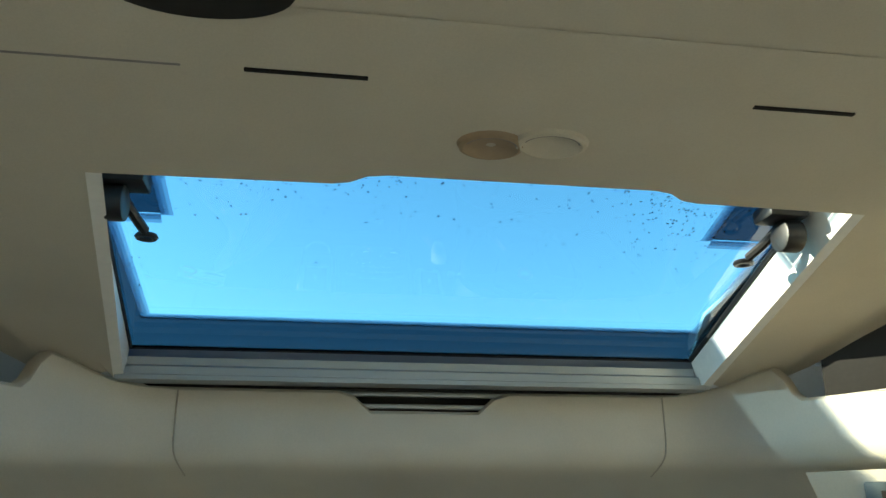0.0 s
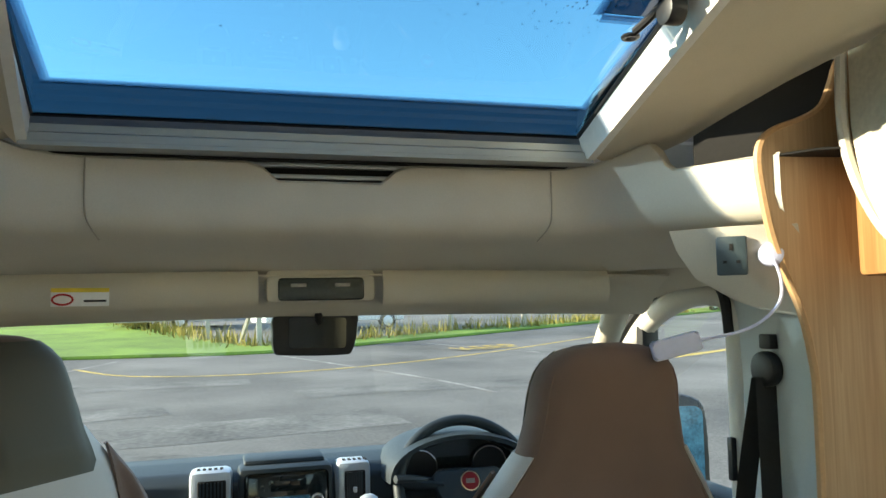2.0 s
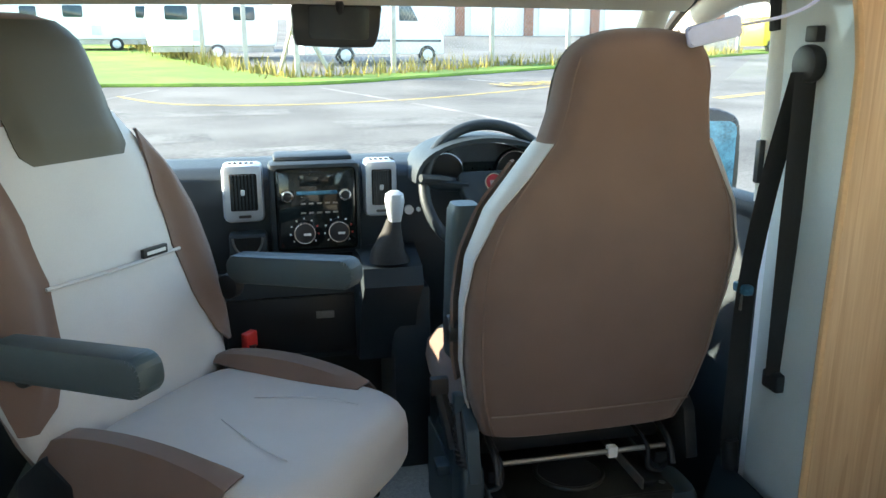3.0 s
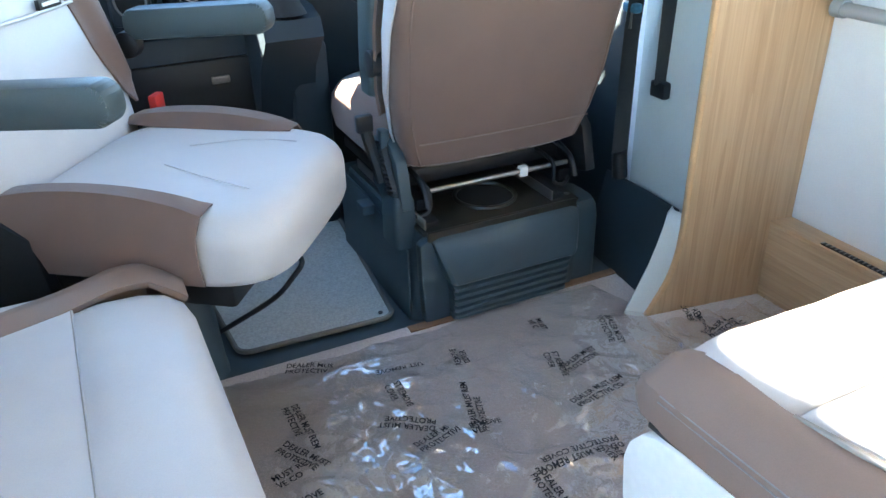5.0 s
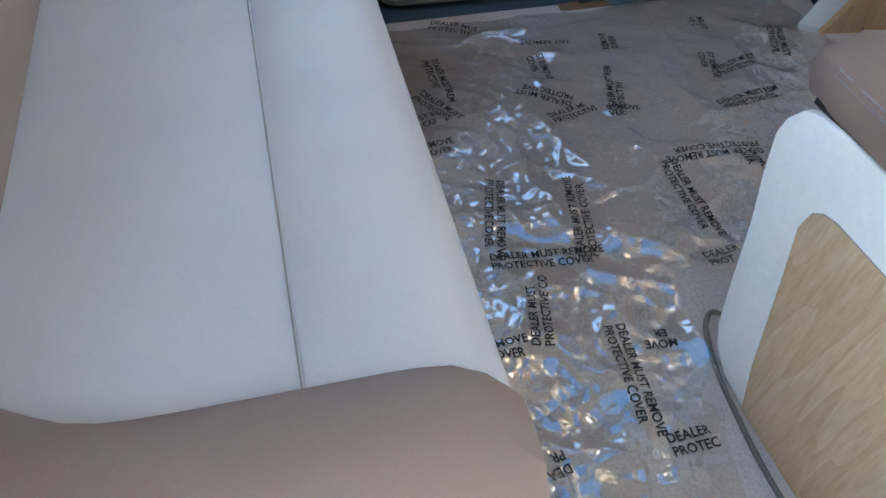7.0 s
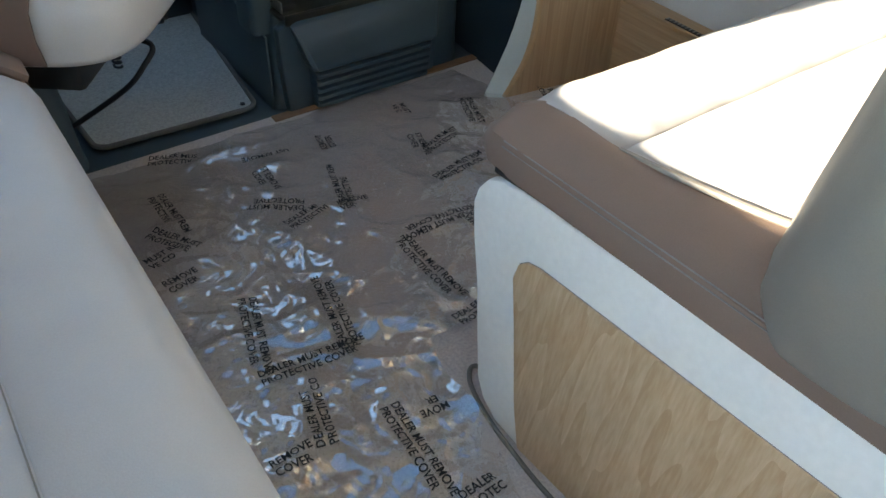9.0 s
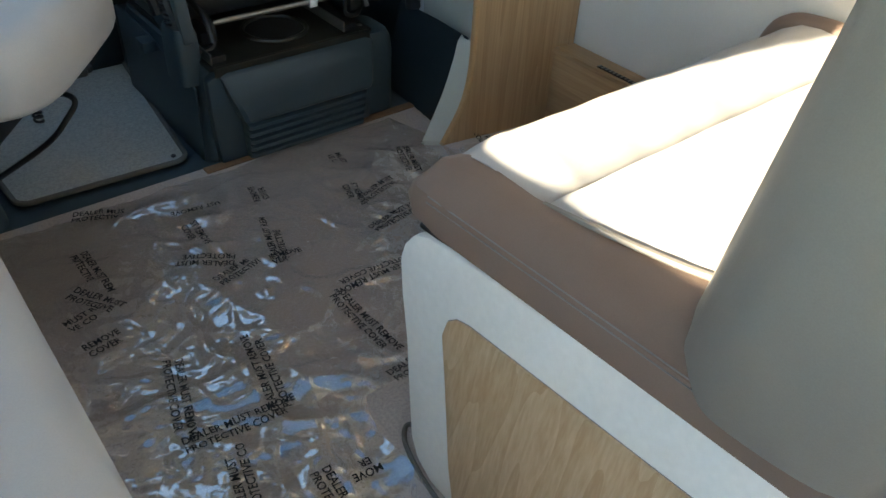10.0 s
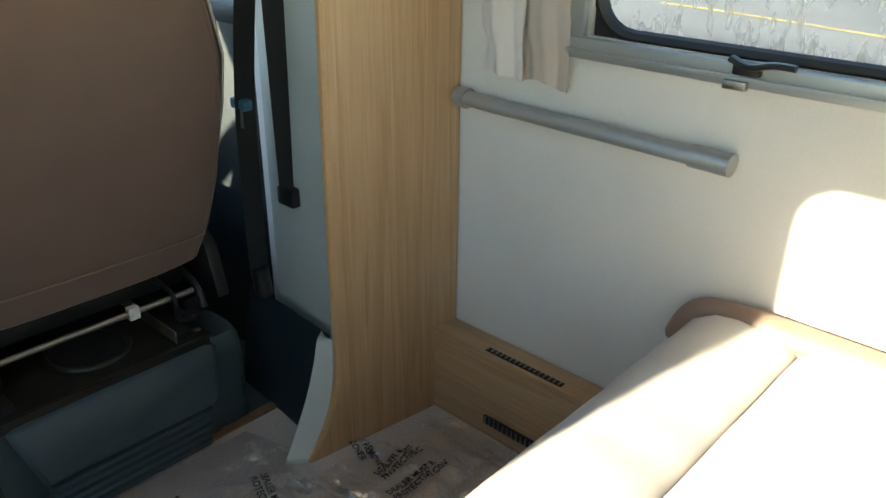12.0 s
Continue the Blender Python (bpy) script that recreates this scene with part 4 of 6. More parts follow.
def left_bench():
    g = thing("side_sofa", "cream leatherette side sofa with taupe ends", "sofa")
    part("base", box(-1.10, -0.36, 0.66, 1.58, 0.0, 0.33, 0.01), M_WHITE, g, "white sofa base")
    part("seat_cushion", pillow(-0.78, -0.4775, 0.70, 1.66, 0.30, 0.4255, 0.002, 0.003, power=60), M_CREAM, g, "cream seat cushion")
    roll = []
    pr = [(-0.4795, 0.33), (-0.4803, 0.4225), (-0.4755, 0.4268), (-0.44, 0.4315), (-0.38, 0.429), (-0.342, 0.419), (-0.316, 0.398), (-0.304, 0.37), (-0.310, 0.335), (-0.328, 0.305), (-0.38, 0.30)]
    for y in (0.705, 0.708, 0.72, 0.8, 1.0, 1.2, 1.4, 1.58, 1.625, 1.645, 1.655):
        k = 0.0 if y < 1.6 else (y - 1.6) * 0.8
        roll.append([(x, y - 0.05 * max(0, (0.40 - z)), z - k) for x, z in pr])
    part("front_roll", loft(roll), M_CREAM, g, "cream front edge roll")
    part("seam", tube([(-0.4803, y, 0.4262) for y in (0.715, 1.0, 1.3, 1.64)], 0.0009, 6, 6), M_GREY_HIDE, g, "stitched seam")
    # taupe ends
    for name, rows in (("near_end", ((0.728, 0.435), (0.722, 0.439), (0.70, 0.440), (0.665, 0.434), (0.63, 0.408), (0.61, 0.365), (0.605, 0.30), (0.605, 0.0))), ("far_end", ((1.60, 0.427), (1.635, 0.437), (1.665, 0.432), (1.69, 0.41), (1.70, 0.36), (1.70, 0.0)))):
        grid = []
        for y, z in rows:
            row = []
            for x in np.linspace(-1.09, -0.306, 30):
                edge = max(0.0, (x + 0.43) / 0.12)
                if name == "near_end":
                    bow = 0.052 / (1 + math.exp((x + 0.69) / 0.022)) - 0.026 * math.exp(-(((x + 0.295) / 0.035) ** 2)) - 0.005
                    bow *= 1.0 if z > 0.42 else 0.6
                else:
                    bow = float(np.interp(x, (-1.0, -0.6, -0.485, -0.41, -0.36, -0.315), (-0.05, -0.042, -0.005, 0.035, 0.04, 0.01)))
                row.append((x, y + bow, max(0, z - 0.03 * edge**3 * (1 if z > 0.1 else 0))))
            grid.append(row)
        part(name, sheet(grid, 0.012), M_TAUPE_HIDE, g, "taupe leatherette end")
    rings = []
    for z, x in ((0.40, -0.735), (0.46, -0.728), (0.6, -0.75), (0.66, -0.765), (0.68, -0.775)):
        rings.append([(x - 0.10 + xx, 1.15 + yy, z) for xx, yy in oval(0.10 if z < 0.67 else 0.07, 0.54, 36, 5)])
    part("backrest", loft(rings), M_TAUPE_HIDE, g, "warm grey leatherette backrest")
    return g


left_bench()


# ---------------------------------------------------------------- cab seats
def seat_ring(z, y, hw, hd, power=3.4):
    return [(x, y + yy, z) for x, yy in oval(hw, hd, 40, power)]


def captain_seat(name, label, at, rz, folded):
    """Local +y is the way the seat faces; its origin is on the floor under the seat."""
    g = thing(name, label, "seat", "captain seats in the cab", at, rz)
    # backrest shell
    prof = [(0.365, -0.22, 0.20, 0.035), (0.385, -0.235, 0.232, 0.055), (0.46, -0.25, 0.258, 0.065), (0.56, -0.27, 0.276, 0.07), (0.70, -0.30, 0.283, 0.07), (0.80, -0.325, 0.278, 0.07), (0.90, -0.35, 0.248, 0.068), (0.97, -0.37, 0.205, 0.066), (1.03, -0.385, 0.165, 0.064), (1.10, -0.40, 0.148, 0.062), (1.15, -0.41, 0.142, 0.06), (1.18, -0.415, 0.132, 0.056), (1.203, -0.419, 0.115, 0.049), (1.217, -0.421, 0.092, 0.040), (1.225, -0.422, 0.062, 0.028), (1.229, -0.423, 0.03, 0.013)]
    if not folded:
        prof = [(z, y - (z - 0.365) * 0.085, w, d) for z, y, w, d in prof]
    back = part("backrest", loft([seat_ring(z, y, w, d) for z, y, w, d in prof]), M_TAUPE, g, "taupe cloth backrest shell")
    # cream front panel, leaf-shaped dark wings, tapering head pad
    def front(edges, z0, z1, lift, mat, nm, lab, n=15):
        rows = []
        for f in np.linspace(0, 1, n):
            z = z0 + (z1 - z0) * f
            k = np.interp(z, [p[0] for p in prof], [p[1] for p in prof])
            w = np.interp(z, [p[0] for p in prof], [p[2] for p in prof])
            d = np.interp(z, [p[0] for p in prof], [p[3] for p in prof])
            x0, x1 = (float(np.interp(f, [e[0] for e in edges], [e[j] for e in edges])) for j in (1, 2))
            row = []
            for u in np.linspace(x0, x1, 15):
                uu = max(-0.99, min(0.99, u))
                yy = d * (1 - abs(uu) ** 3.4) ** (1 / 3.4)
                e = min(1.0, 6 * min(f, 1 - f) + 0.15) * min(1.0, 5 * min(abs(u - x0), abs(x1 - u)) + 0.1)
                row.append((uu * w * (1 + 0.08 * (nm == "wing")), k + yy + lift * max(e, 0.45), z))
            rows.append(row)
        return part(nm, sheet(rows, 0.006), mat, back, lab)

    front([(0, -0.985, 0.985), (1, -0.985, 0.985)], 0.40, 1.02, 0.012, M_CREAM, "front_panel", "cream leatherette front panel")
    leaf = [(0, 0.90), (0.08, 0.72), (0.25, 0.58), (0.5, 0.52), (0.75, 0.58), (0.9, 0.72), (1, 0.93)]
    front([(f, u, 0.99) for f, u in leaf], 0.50, 0.99, 0.034, M_TAUPE, "wing", "dark taupe side wing")
    front([(f, -0.99, -u) for f, u in leaf], 0.50, 0.99, 0.034, M_TAUPE, "wing", "dark taupe side wing")
    front([(0, -0.55, 0.45), (0.06, -0.66, 0.56), (0.3, -0.80, 0.72), (0.6, -0.97, 0.97), (1, -0.97, 0.97)], 0.945, 1.215, 0.024, M_OLIVE_HIDE, "head_pad", "olive grey head pad")
    at = 0.0 if folded else -0.032
    part("lumbar_fold", tube([(-0.17, -0.222 + at, 0.735), (0, -0.212 + at, 0.735), (0.17, -0.222 + at, 0.735)], 0.004, 6, 8), M_CREAM, back)
    tag = part("maker_tag", box(-0.125, -0.058, -0.222 + at, -0.212 + at, 0.738, 0.757, 0.001), M_BLACK, back, "small black sewn tag")
    part("tag_bars", box(-0.118, -0.066, -0.2125 + at, -0.2105 + at, 0.744, 0.751), M_LABEL, tag, smooth=False)
    for s in (-1, 1):
        edge = [(s * w * 0.90, y - d * 0.66, z) for z, y, w, d in prof[1:-4]]
        part("seam", tube(edge, 0.0035, 6, 4), M_TAUPE, back)
        # pale side cheek of the backrest
        rows = []
        for z, y, w, d in prof[1:9]:
            rows.append([(s * w * (1 - abs(q) ** 3.4) ** (1 / 3.4) * 1.03, y + d * q * 1.03, z) for q in np.linspace(float(np.interp(z, (0.385, 0.55, 0.8, 0.97), (0.4, -0.05, -0.45, -0.68))), 0.9, 9)])
        part("side_cheek", sheet(rows, 0.004), M_CREAM, back, "cream side cheek")
    part("hem_stitch", tube([(x, -0.305 - 0.0 * x - 0.012 * (1 - (x / 0.26) ** 2), 0.448) for x in np.linspace(-0.225, 0.225, 7)], 0.0018, 6, 4), M_TAUPE_HIDE, back, "stitched taupe hem")
    # seat cushion
    cush = pillow(-0.255, 0.255, -0.21, 0.31, 0.33, 0.47, 0.055, 0.012, power=4.5)
    c = part("seat_cushion", cush, M_CREAM, g, "cream leatherette seat cushion")
    for s in (-1, 1):
        rows = []
        for f in np.linspace(0, 1, 12):
            y = -0.22 + 0.40 * f
            h = math.sin(math.pi * min(1, f * 1.02)) ** 0.6
            rows.append([(s * (0.165 + 0.02 * (1 - h)), y, 0.474), (s * 0.195, y, 0.476 + 0.026 * h), (s * 0.235, y, 0.472 + 0.032 * h), (s * 0.262, y, 0.445 + 0.02 * h), (s * 0.268, y, 0.40), (s * 0.258, y, 0.35)])
        part("bolster", sheet(rows, 0.004), M_TAUPE, c, "dark taupe cushion bolster")
        part("crease", tube([(s * 0.05, 0.02, 0.482), (s * 0.10, 0.13, 0.483), (s * 0.12, 0.22, 0.476)], 0.0012, 6, 5), M_CREAM, c)
    # armrests
    for s in (-1, 1):
        if folded and s > 0:
            continue
        if folded:
            a = part("armrest", loft([[(-0.256 + x, yy + y, z) for x, y in oval(hx, hy, 24, 4)] for z, yy, hx, hy in ((0.53, -0.145, 0.026, 0.03), (0.535, -0.145, 0.031, 0.038), (0.60, -0.15, 0.033, 0.042), (0.80, -0.175, 0.033, 0.042), (0.865, -0.183, 0.032, 0.04), (0.882, -0.185, 0.026, 0.032))]), M_ARM, g, "slate plastic armrest folded upright")
        else:
            a = part("armrest", prism([(x, z) for x, z in rounded(-0.17, 0.17, -0.034, 0.034, 0.028)], 0.056, pose(s * 0.30, -0.05, 0.675, 0, 0, 90) @ pose(0, -0.028, 0, 0, -4, 0), 0.009), M_ARM, g, "slate plastic armrest")
        part("pivot", disc(0.03, 0.03, pose(s * 0.272, -0.22, 0.62, 0, 0, 90), 18, 0.004), M_BLACK, a)
    # recliner covers, frame and gas strut
    for s in (-1, 1):
        part("recliner_cover", prism([(-0.30, 0.29), (-0.27, 0.40), (-0.20, 0.46), (-0.13, 0.42), (-0.11, 0.30), (-0.2, 0.26)], 0.03, pose(s * 0.255 + 0.015, 0, 0, 0, 0, 90), 0.006), M_BOX if s < 0 else M_BLACK, g, "dark plastic recliner cover")
    part("buckle_stalk", tube([(-0.285, -0.22, 0.34), (-0.30, -0.20, 0.42), (-0.31, -0.19, 0.47)], 0.014, 8, 5), M_BLACK, g, "black buckle stalk")
    part("buckle", box(-0.332, -0.292, -0.205, -0.185, 0.46, 0.50, 0.004), M_RED if not folded else M_BLACK, g, "seat belt buckle")
    return g


def seat_frame(g):
    part("cross_bar", tube([(-0.20, -0.27, 0.315), (0.20, -0.27, 0.315)], 0.0065, 10, 2), M_STEEL, g, "worn steel cross bar")
    part("bar_tag", box(0.058, 0.080, -0.279, -0.261, 0.302, 0.328, 0.002), M_LABEL, g, "white paper tag on the bar")
    for s in (-1, 1):
        part("slide_rail", box(s * 0.20 - 0.016, s * 0.20 + 0.016, -0.26, 0.25, 0.262, 0.292, 0.004), M_BLACK, g, "black slide rail")
        part("bracket", tube([(s * 0.205, -0.30, 0.285), (s * 0.205, -0.275, 0.33), (s * 0.205, -0.20, 0.35)], 0.008, 8, 4), M_BLACK, g, "black bent bracket")
    part("strut", tube([(-0.272, -0.215, 0.42), (-0.274, -0.24, 0.38), (-0.268, -0.27, 0.31)], 0.013, 8, 4), M_BLACK, g, "black ribbed strut")
    for k in range(9):
        f = k / 8
        part("strut_rib", tube([(-0.273 + 0.015 * math.cos(a), -0.225 - 0.035 * f + 0.015 * math.sin(a), 0.40 - 0.075 * f) for a in np.linspace(0, 6.28, 9)[:-1]], 0.003, 5, 2, True), M_BLACK, g)
    part("lever", box(-0.285, -0.262, -0.225, -0.195, 0.40, 0.465, 0.006), M_BOX, g, "slate plastic lever")
    part("under_pan", box(-0.22, 0.22, -0.20, 0.20, 0.30, 0.345, 0.01), M_BLACK, g, "black seat pan")
    part("foot_tip", prism([(-0.03, 0.30), (0.0, 0.345), (0.03, 0.36), (0.02, 0.31)], 0.03, pose(0.2, 0.24, 0.0), 0.003), M_BLACK, g)


drv = captain_seat("captain_seat", "driver's captain seat with a taupe cloth back, facing forwards", (0.488, 2.235, 0), 0, True)
seat_frame(drv)
pas = captain_seat("captain_seat", "cream and taupe captain seat swivelled to face the living area", (-0.262, 1.955, 0.036), -127, False)
part("swivel_plate", box(-0.2, 0.2, -0.2, 0.2, 0.27, 0.33, 0.01), M_BLACK, pas, "black swivel plate")
into = pas.matrix_world.inverted()
part("release_bar", put(tube([(-0.11, 1.955, 0.265), (-0.05, 1.925, 0.255), (-0.038, 1.90, 0.245), (-0.06, 1.90, 0.215), (-0.11, 1.91, 0.165), (-0.225, 1.968, 0.08)], 0.006, 8, 6), into), M_BLACK, pas, "black bent release bar")
part("release_spring", put(tube([(-0.105 + 0.008 * math.cos(a), 1.945 + 0.008 * math.sin(a), 0.26 - 0.0016 * a) for a in np.linspace(0, 38, 90)], 0.0028, 6, 1, smooth=False), into), M_BLACK, pas, "black spring")
part("release_clip", put(box(-0.05, 0.015, 1.96, 2.0, 0.262, 0.278, 0.004), into), M_BLACK, pas, "black latch plate")
part("release_arm", put(tube([(-0.12, 1.99, 0.30), (-0.06, 1.97, 0.275), (-0.01, 1.985, 0.268), (0.03, 2.0, 0.262)], 0.010, 8, 5), into), M_BLACK, pas, "black latch arm")
part("corner_tip", put(prism([(0.0, 0.0), (0.02, 0.055), (0.045, 0.06), (0.03, 0.02)], 0.03, pose(0.02, 2.03, 0.235), 0.003), into), M_BLACK, pas, "black pointed corner cover")


def seat_box(x0, x1, y0, y1, label, detailed):
    g = thing("seat_box", label, "seat base", "seat boxes in the cab")
    cx = (x0 + x1) / 2
    part("body", loft([[(cx + x, (y0 + y1) / 2 + y, z) for x, y in oval((x1 - x0) / 2 - i, (y1 - y0) / 2 - i, 40, 12)] for z, i in ((0.0, 0.0), (0.02, 0.004), (0.15, 0.010), (0.215, 0.016), (0.236, 0.022), (0.240, 0.034))]), M_BOX, g, "slate plastic body")
    if detailed:
        plate = part("top_plate", box(x0 + 0.03, x1 - 0.02, y0 - 0.012, y1 - 0.05, 0.236, 0.246, 0.003), M_PLATE, g, "oiled steel top plate")
        part("plate_lip", box(x0 + 0.04, x1 - 0.03, y0 - 0.020, y0 - 0.010, 0.222, 0.247, 0.003), M_PLATE, plate)
        part("cable_hole", disc(0.074, 0.004, pose(cx + 0.015, y0 + 0.105, 0.2465, -90, 0, 0), 36), M_VOID, plate, "round black opening")
        part("hole_rim", tube([(cx + 0.015 + 0.077 * math.cos(a), y0 + 0.105 + 0.077 * math.sin(a), 0.249) for a in np.linspace(0, 6.283, 33)[:-1]], 0.006, 8, 1, True), M_PLATE, plate, "raised steel rim")
        for bx, way in ((x0 + 0.075, -1), (x1 - 0.06, 1)):
            part("bracket", tube([(bx, y0 + 0.16, 0.335), (bx, y0 + 0.055, 0.325), (bx, y0 + 0.045, 0.275), (bx + way * 0.03, y0 + 0.045, 0.262), (bx + way * 0.055, y0 + 0.06, 0.27)], 0.0055, 8, 5), M_BLACK, g, "black bent steel bracket")
            part("runner", box(bx - 0.028, bx + 0.006, y0 + 0.005, y0 + 0.44, 0.246, 0.262, 0.003), M_BLACK, g, "black seat runner")
            part("runner_lip", box(bx - 0.034, bx - 0.030, y0 + 0.0, y0 + 0.44, 0.246, 0.272, 0.001), M_STEEL, g, "worn runner edge")
            part("bolt", disc(0.008, 0.008, pose(bx + way * 0.025, y0 + 0.02, 0.247, -90, 0, 0), 8, 0.001), M_STEEL, g, "steel bolt")
        part("coiled_cable", tube([(x0 + 0.022 + 0.012 * math.cos(a) - 0.0006 * a, y0 + 0.13 + 0.012 * math.sin(a), 0.31 + 0.0026 * a) for a in np.linspace(0, 50, 130)], 0.0034, 6, 1, smooth=False), M_BLACK, g, "black coiled cable")
        part("side_cap", loft([[(x0 + 0.012 + x, y0 + 0.085 + y, z) for x, y in oval(0.030 * k, 0.05 * k, 24, 4)] for z, k in ((0.19, 1.0), (0.25, 1.0), (0.305, 0.95), (0.318, 0.8))]), M_BOX, g, "slate side cap")
        part("side_lever", box(x0 - 0.030, x0 + 0.004, y0 + 0.22, y0 + 0.27, 0.205, 0.232, 0.005), M_BOX, g, "slate lever tab")
        part("side_skirt", prism([(y0 + 0.02, 0.0), (y0 + 0.02, 0.19), (y0 + 0.30, 0.235), (y0 + 0.48, 0.235), (y0 + 0.48, 0.0)], 0.006, Matrix.Translation((x0 + 0.008, 0, 0)) @ Matrix.Rotation(radians(90), 4, "Z"), 0.002), M_BOX, g, "slate side panel")
        # rear cover: wide bulging cap over a ribbed lower face
        c = part("rear_cover", prism([(x0 + 0.03, 0.0), (x0 + 0.022, 0.13), (x0 + 0.02, 0.215), (x0 + 0.05, 0.232), (x1 - 0.03, 0.232), (x1 - 0.015, 0.215), (x1 - 0.018, 0.13), (x1 - 0.03, 0.0)], 0.03, pose(0, y0 - 0.016, 0), 0.006), M_BOX, g, "slate plastic rear cover")
        cap = []
        for z, out, l_in, r_in in ((0.112, 0.058, 0.086, 0.060), (0.120, 0.068, 0.080, 0.054), (0.132, 0.070, 0.076, 0.050), (0.19, 0.050, 0.058, 0.036), (0.222, 0.032, 0.050, 0.030), (0.231, 0.020, 0.056, 0.036)):
            a0, a1 = x0 + l_in, x1 - r_in
            cap.append([(a0, y0 - 0.008, z), (a0, y0 - out + 0.008, z), (a0 + 0.010, y0 - out, z), (a1 - 0.010, y0 - out, z), (a1, y0 - out + 0.008, z), (a1, y0 - 0.008, z)])
        part("sloping_cap", loft(cap), M_BOX, c, "bulging slate cap")
        for k in range(5):
            z, out = 0.008 + k * 0.0205, 0.050 + 0.0025 * k
            a0, a1 = x0 + 0.094 - 0.001 * k, x1 - 0.068 + 0.001 * k
            part("louvre", loft([[(a0, y0 - 0.008, zz), (a0, y0 - o + 0.006, zz), (a0 + 0.008, y0 - o, zz), (a1 - 0.008, y0 - o, zz), (a1, y0 - o + 0.006, zz), (a1, y0 - 0.008, zz)] for zz, o in ((z, out - 0.006), (z + 0.004, out), (z + 0.013, out), (z + 0.0175, out - 0.008))]), M_BOX, c)
        part("side_pod", loft([[(x1 + 0.005 + x, y0 + 0.065 + y, z) for x, y in oval(0.055 * k, 0.075 * k, 24, 4)] for z, k in ((0.0, 1.0), (0.17, 1.0), (0.205, 0.94), (0.222, 0.8))]), M_BOX, g, "slate side pod")
        for yy in (y0 + 0.10, y0 + 0.28):
            part("screw", disc(0.006, 0.004, pose(x0 - 0.001, yy, 0.185, 0, 0, -90), 10), M_BLACK, g)
    return g


seat_box(0.218, 0.70, 1.905, 2.42, "slate plastic driver's seat box with louvred rear cover", True)
seat_box(-0.70, -0.218, 1.895, 2.42, "slate plastic passenger seat box", False)

# ---------------------------------------------------------------- belts, sockets, phone holder
def belt():
    g = thing("seat_belt", "black seat belt hanging on the pillar trim", "seat belt")
    part("anchor_cover", disc(0.036, 0.03, pose(0.862, 1.825, 1.165, 0, 0, 90), 24, 0.008), M_BLACK, g, "black upper guide")
    part("guide_cap", box(0.842, 0.866, 1.805, 1.84, 1.205, 1.235, 0.004), M_BLACK, g)
    part("inner_strap", tube([(0.838, 1.83, 1.15), (0.842, 1.90, 0.92), (0.845, 1.945, 0.68), (0.852, 1.962, 0.45), (0.853, 1.965, 0.29)], 0.024, 10, 8, flat=0.07), M_RUBBER, g, "black woven strap")
    part("outer_strap", tube([(0.84, 1.82, 1.15), (0.853, 1.835, 0.85), (0.868, 1.85, 0.52)], 0.024, 10, 8, flat=0.07), M_RUBBER, g, "black woven strap")
    part("strap_boot", box(0.855, 0.885, 1.825, 1.878, 0.485, 0.525, 0.006), M_BLACK, g)
    part("tongue", box(0.828, 0.852, 1.925, 1.975, 0.672, 0.695, 0.006), M_BLUE, g, "plastic tongue grip with blue light put into its colour")
    part("tongue_plate", box(0.832, 0.835, 1.94, 1.962, 0.635, 0.675, 0.001), M_STEEL, g, "steel tongue")
    part("floor_anchor", tube([(0.853, 1.965, 0.31), (0.856, 1.962, 0.27), (0.858, 1.96, 0.24)], 0.02, 10, 4), M_BLACK, g, "black anchor cover")


belt()
# pod with the sockets
pod = thing("socket_pod", "cream corner pod above the pillar trim", "moulding")
part("shell", sheet([[(0.625, 1.80, 1.438), (0.70, 1.725, 1.44), (0.745, 1.685, 1.44), (0.80, 1.66, 1.44)], [(0.64, 1.80, 1.40), (0.705, 1.73, 1.40), (0.755, 1.69, 1.40), (0.81, 1.665, 1.40)], [(0.685, 1.81, 1.35), (0.735, 1.745, 1.35), (0.775, 1.70, 1.35), (0.83, 1.668, 1.35)], [(0.78, 1.83, 1.31), (0.80, 1.77, 1.29), (0.82, 1.72, 1.28), (0.84, 1.67, 1.27)]], 0.004), M_FASCIA, pod, "cream moulded shell")
part("lower_lip", tube([(0.78, 1.826, 1.308), (0.80, 1.766, 1.288), (0.82, 1.716, 1.278), (0.84, 1.668, 1.268)], 0.004, 8, 5), M_FASCIA, pod)


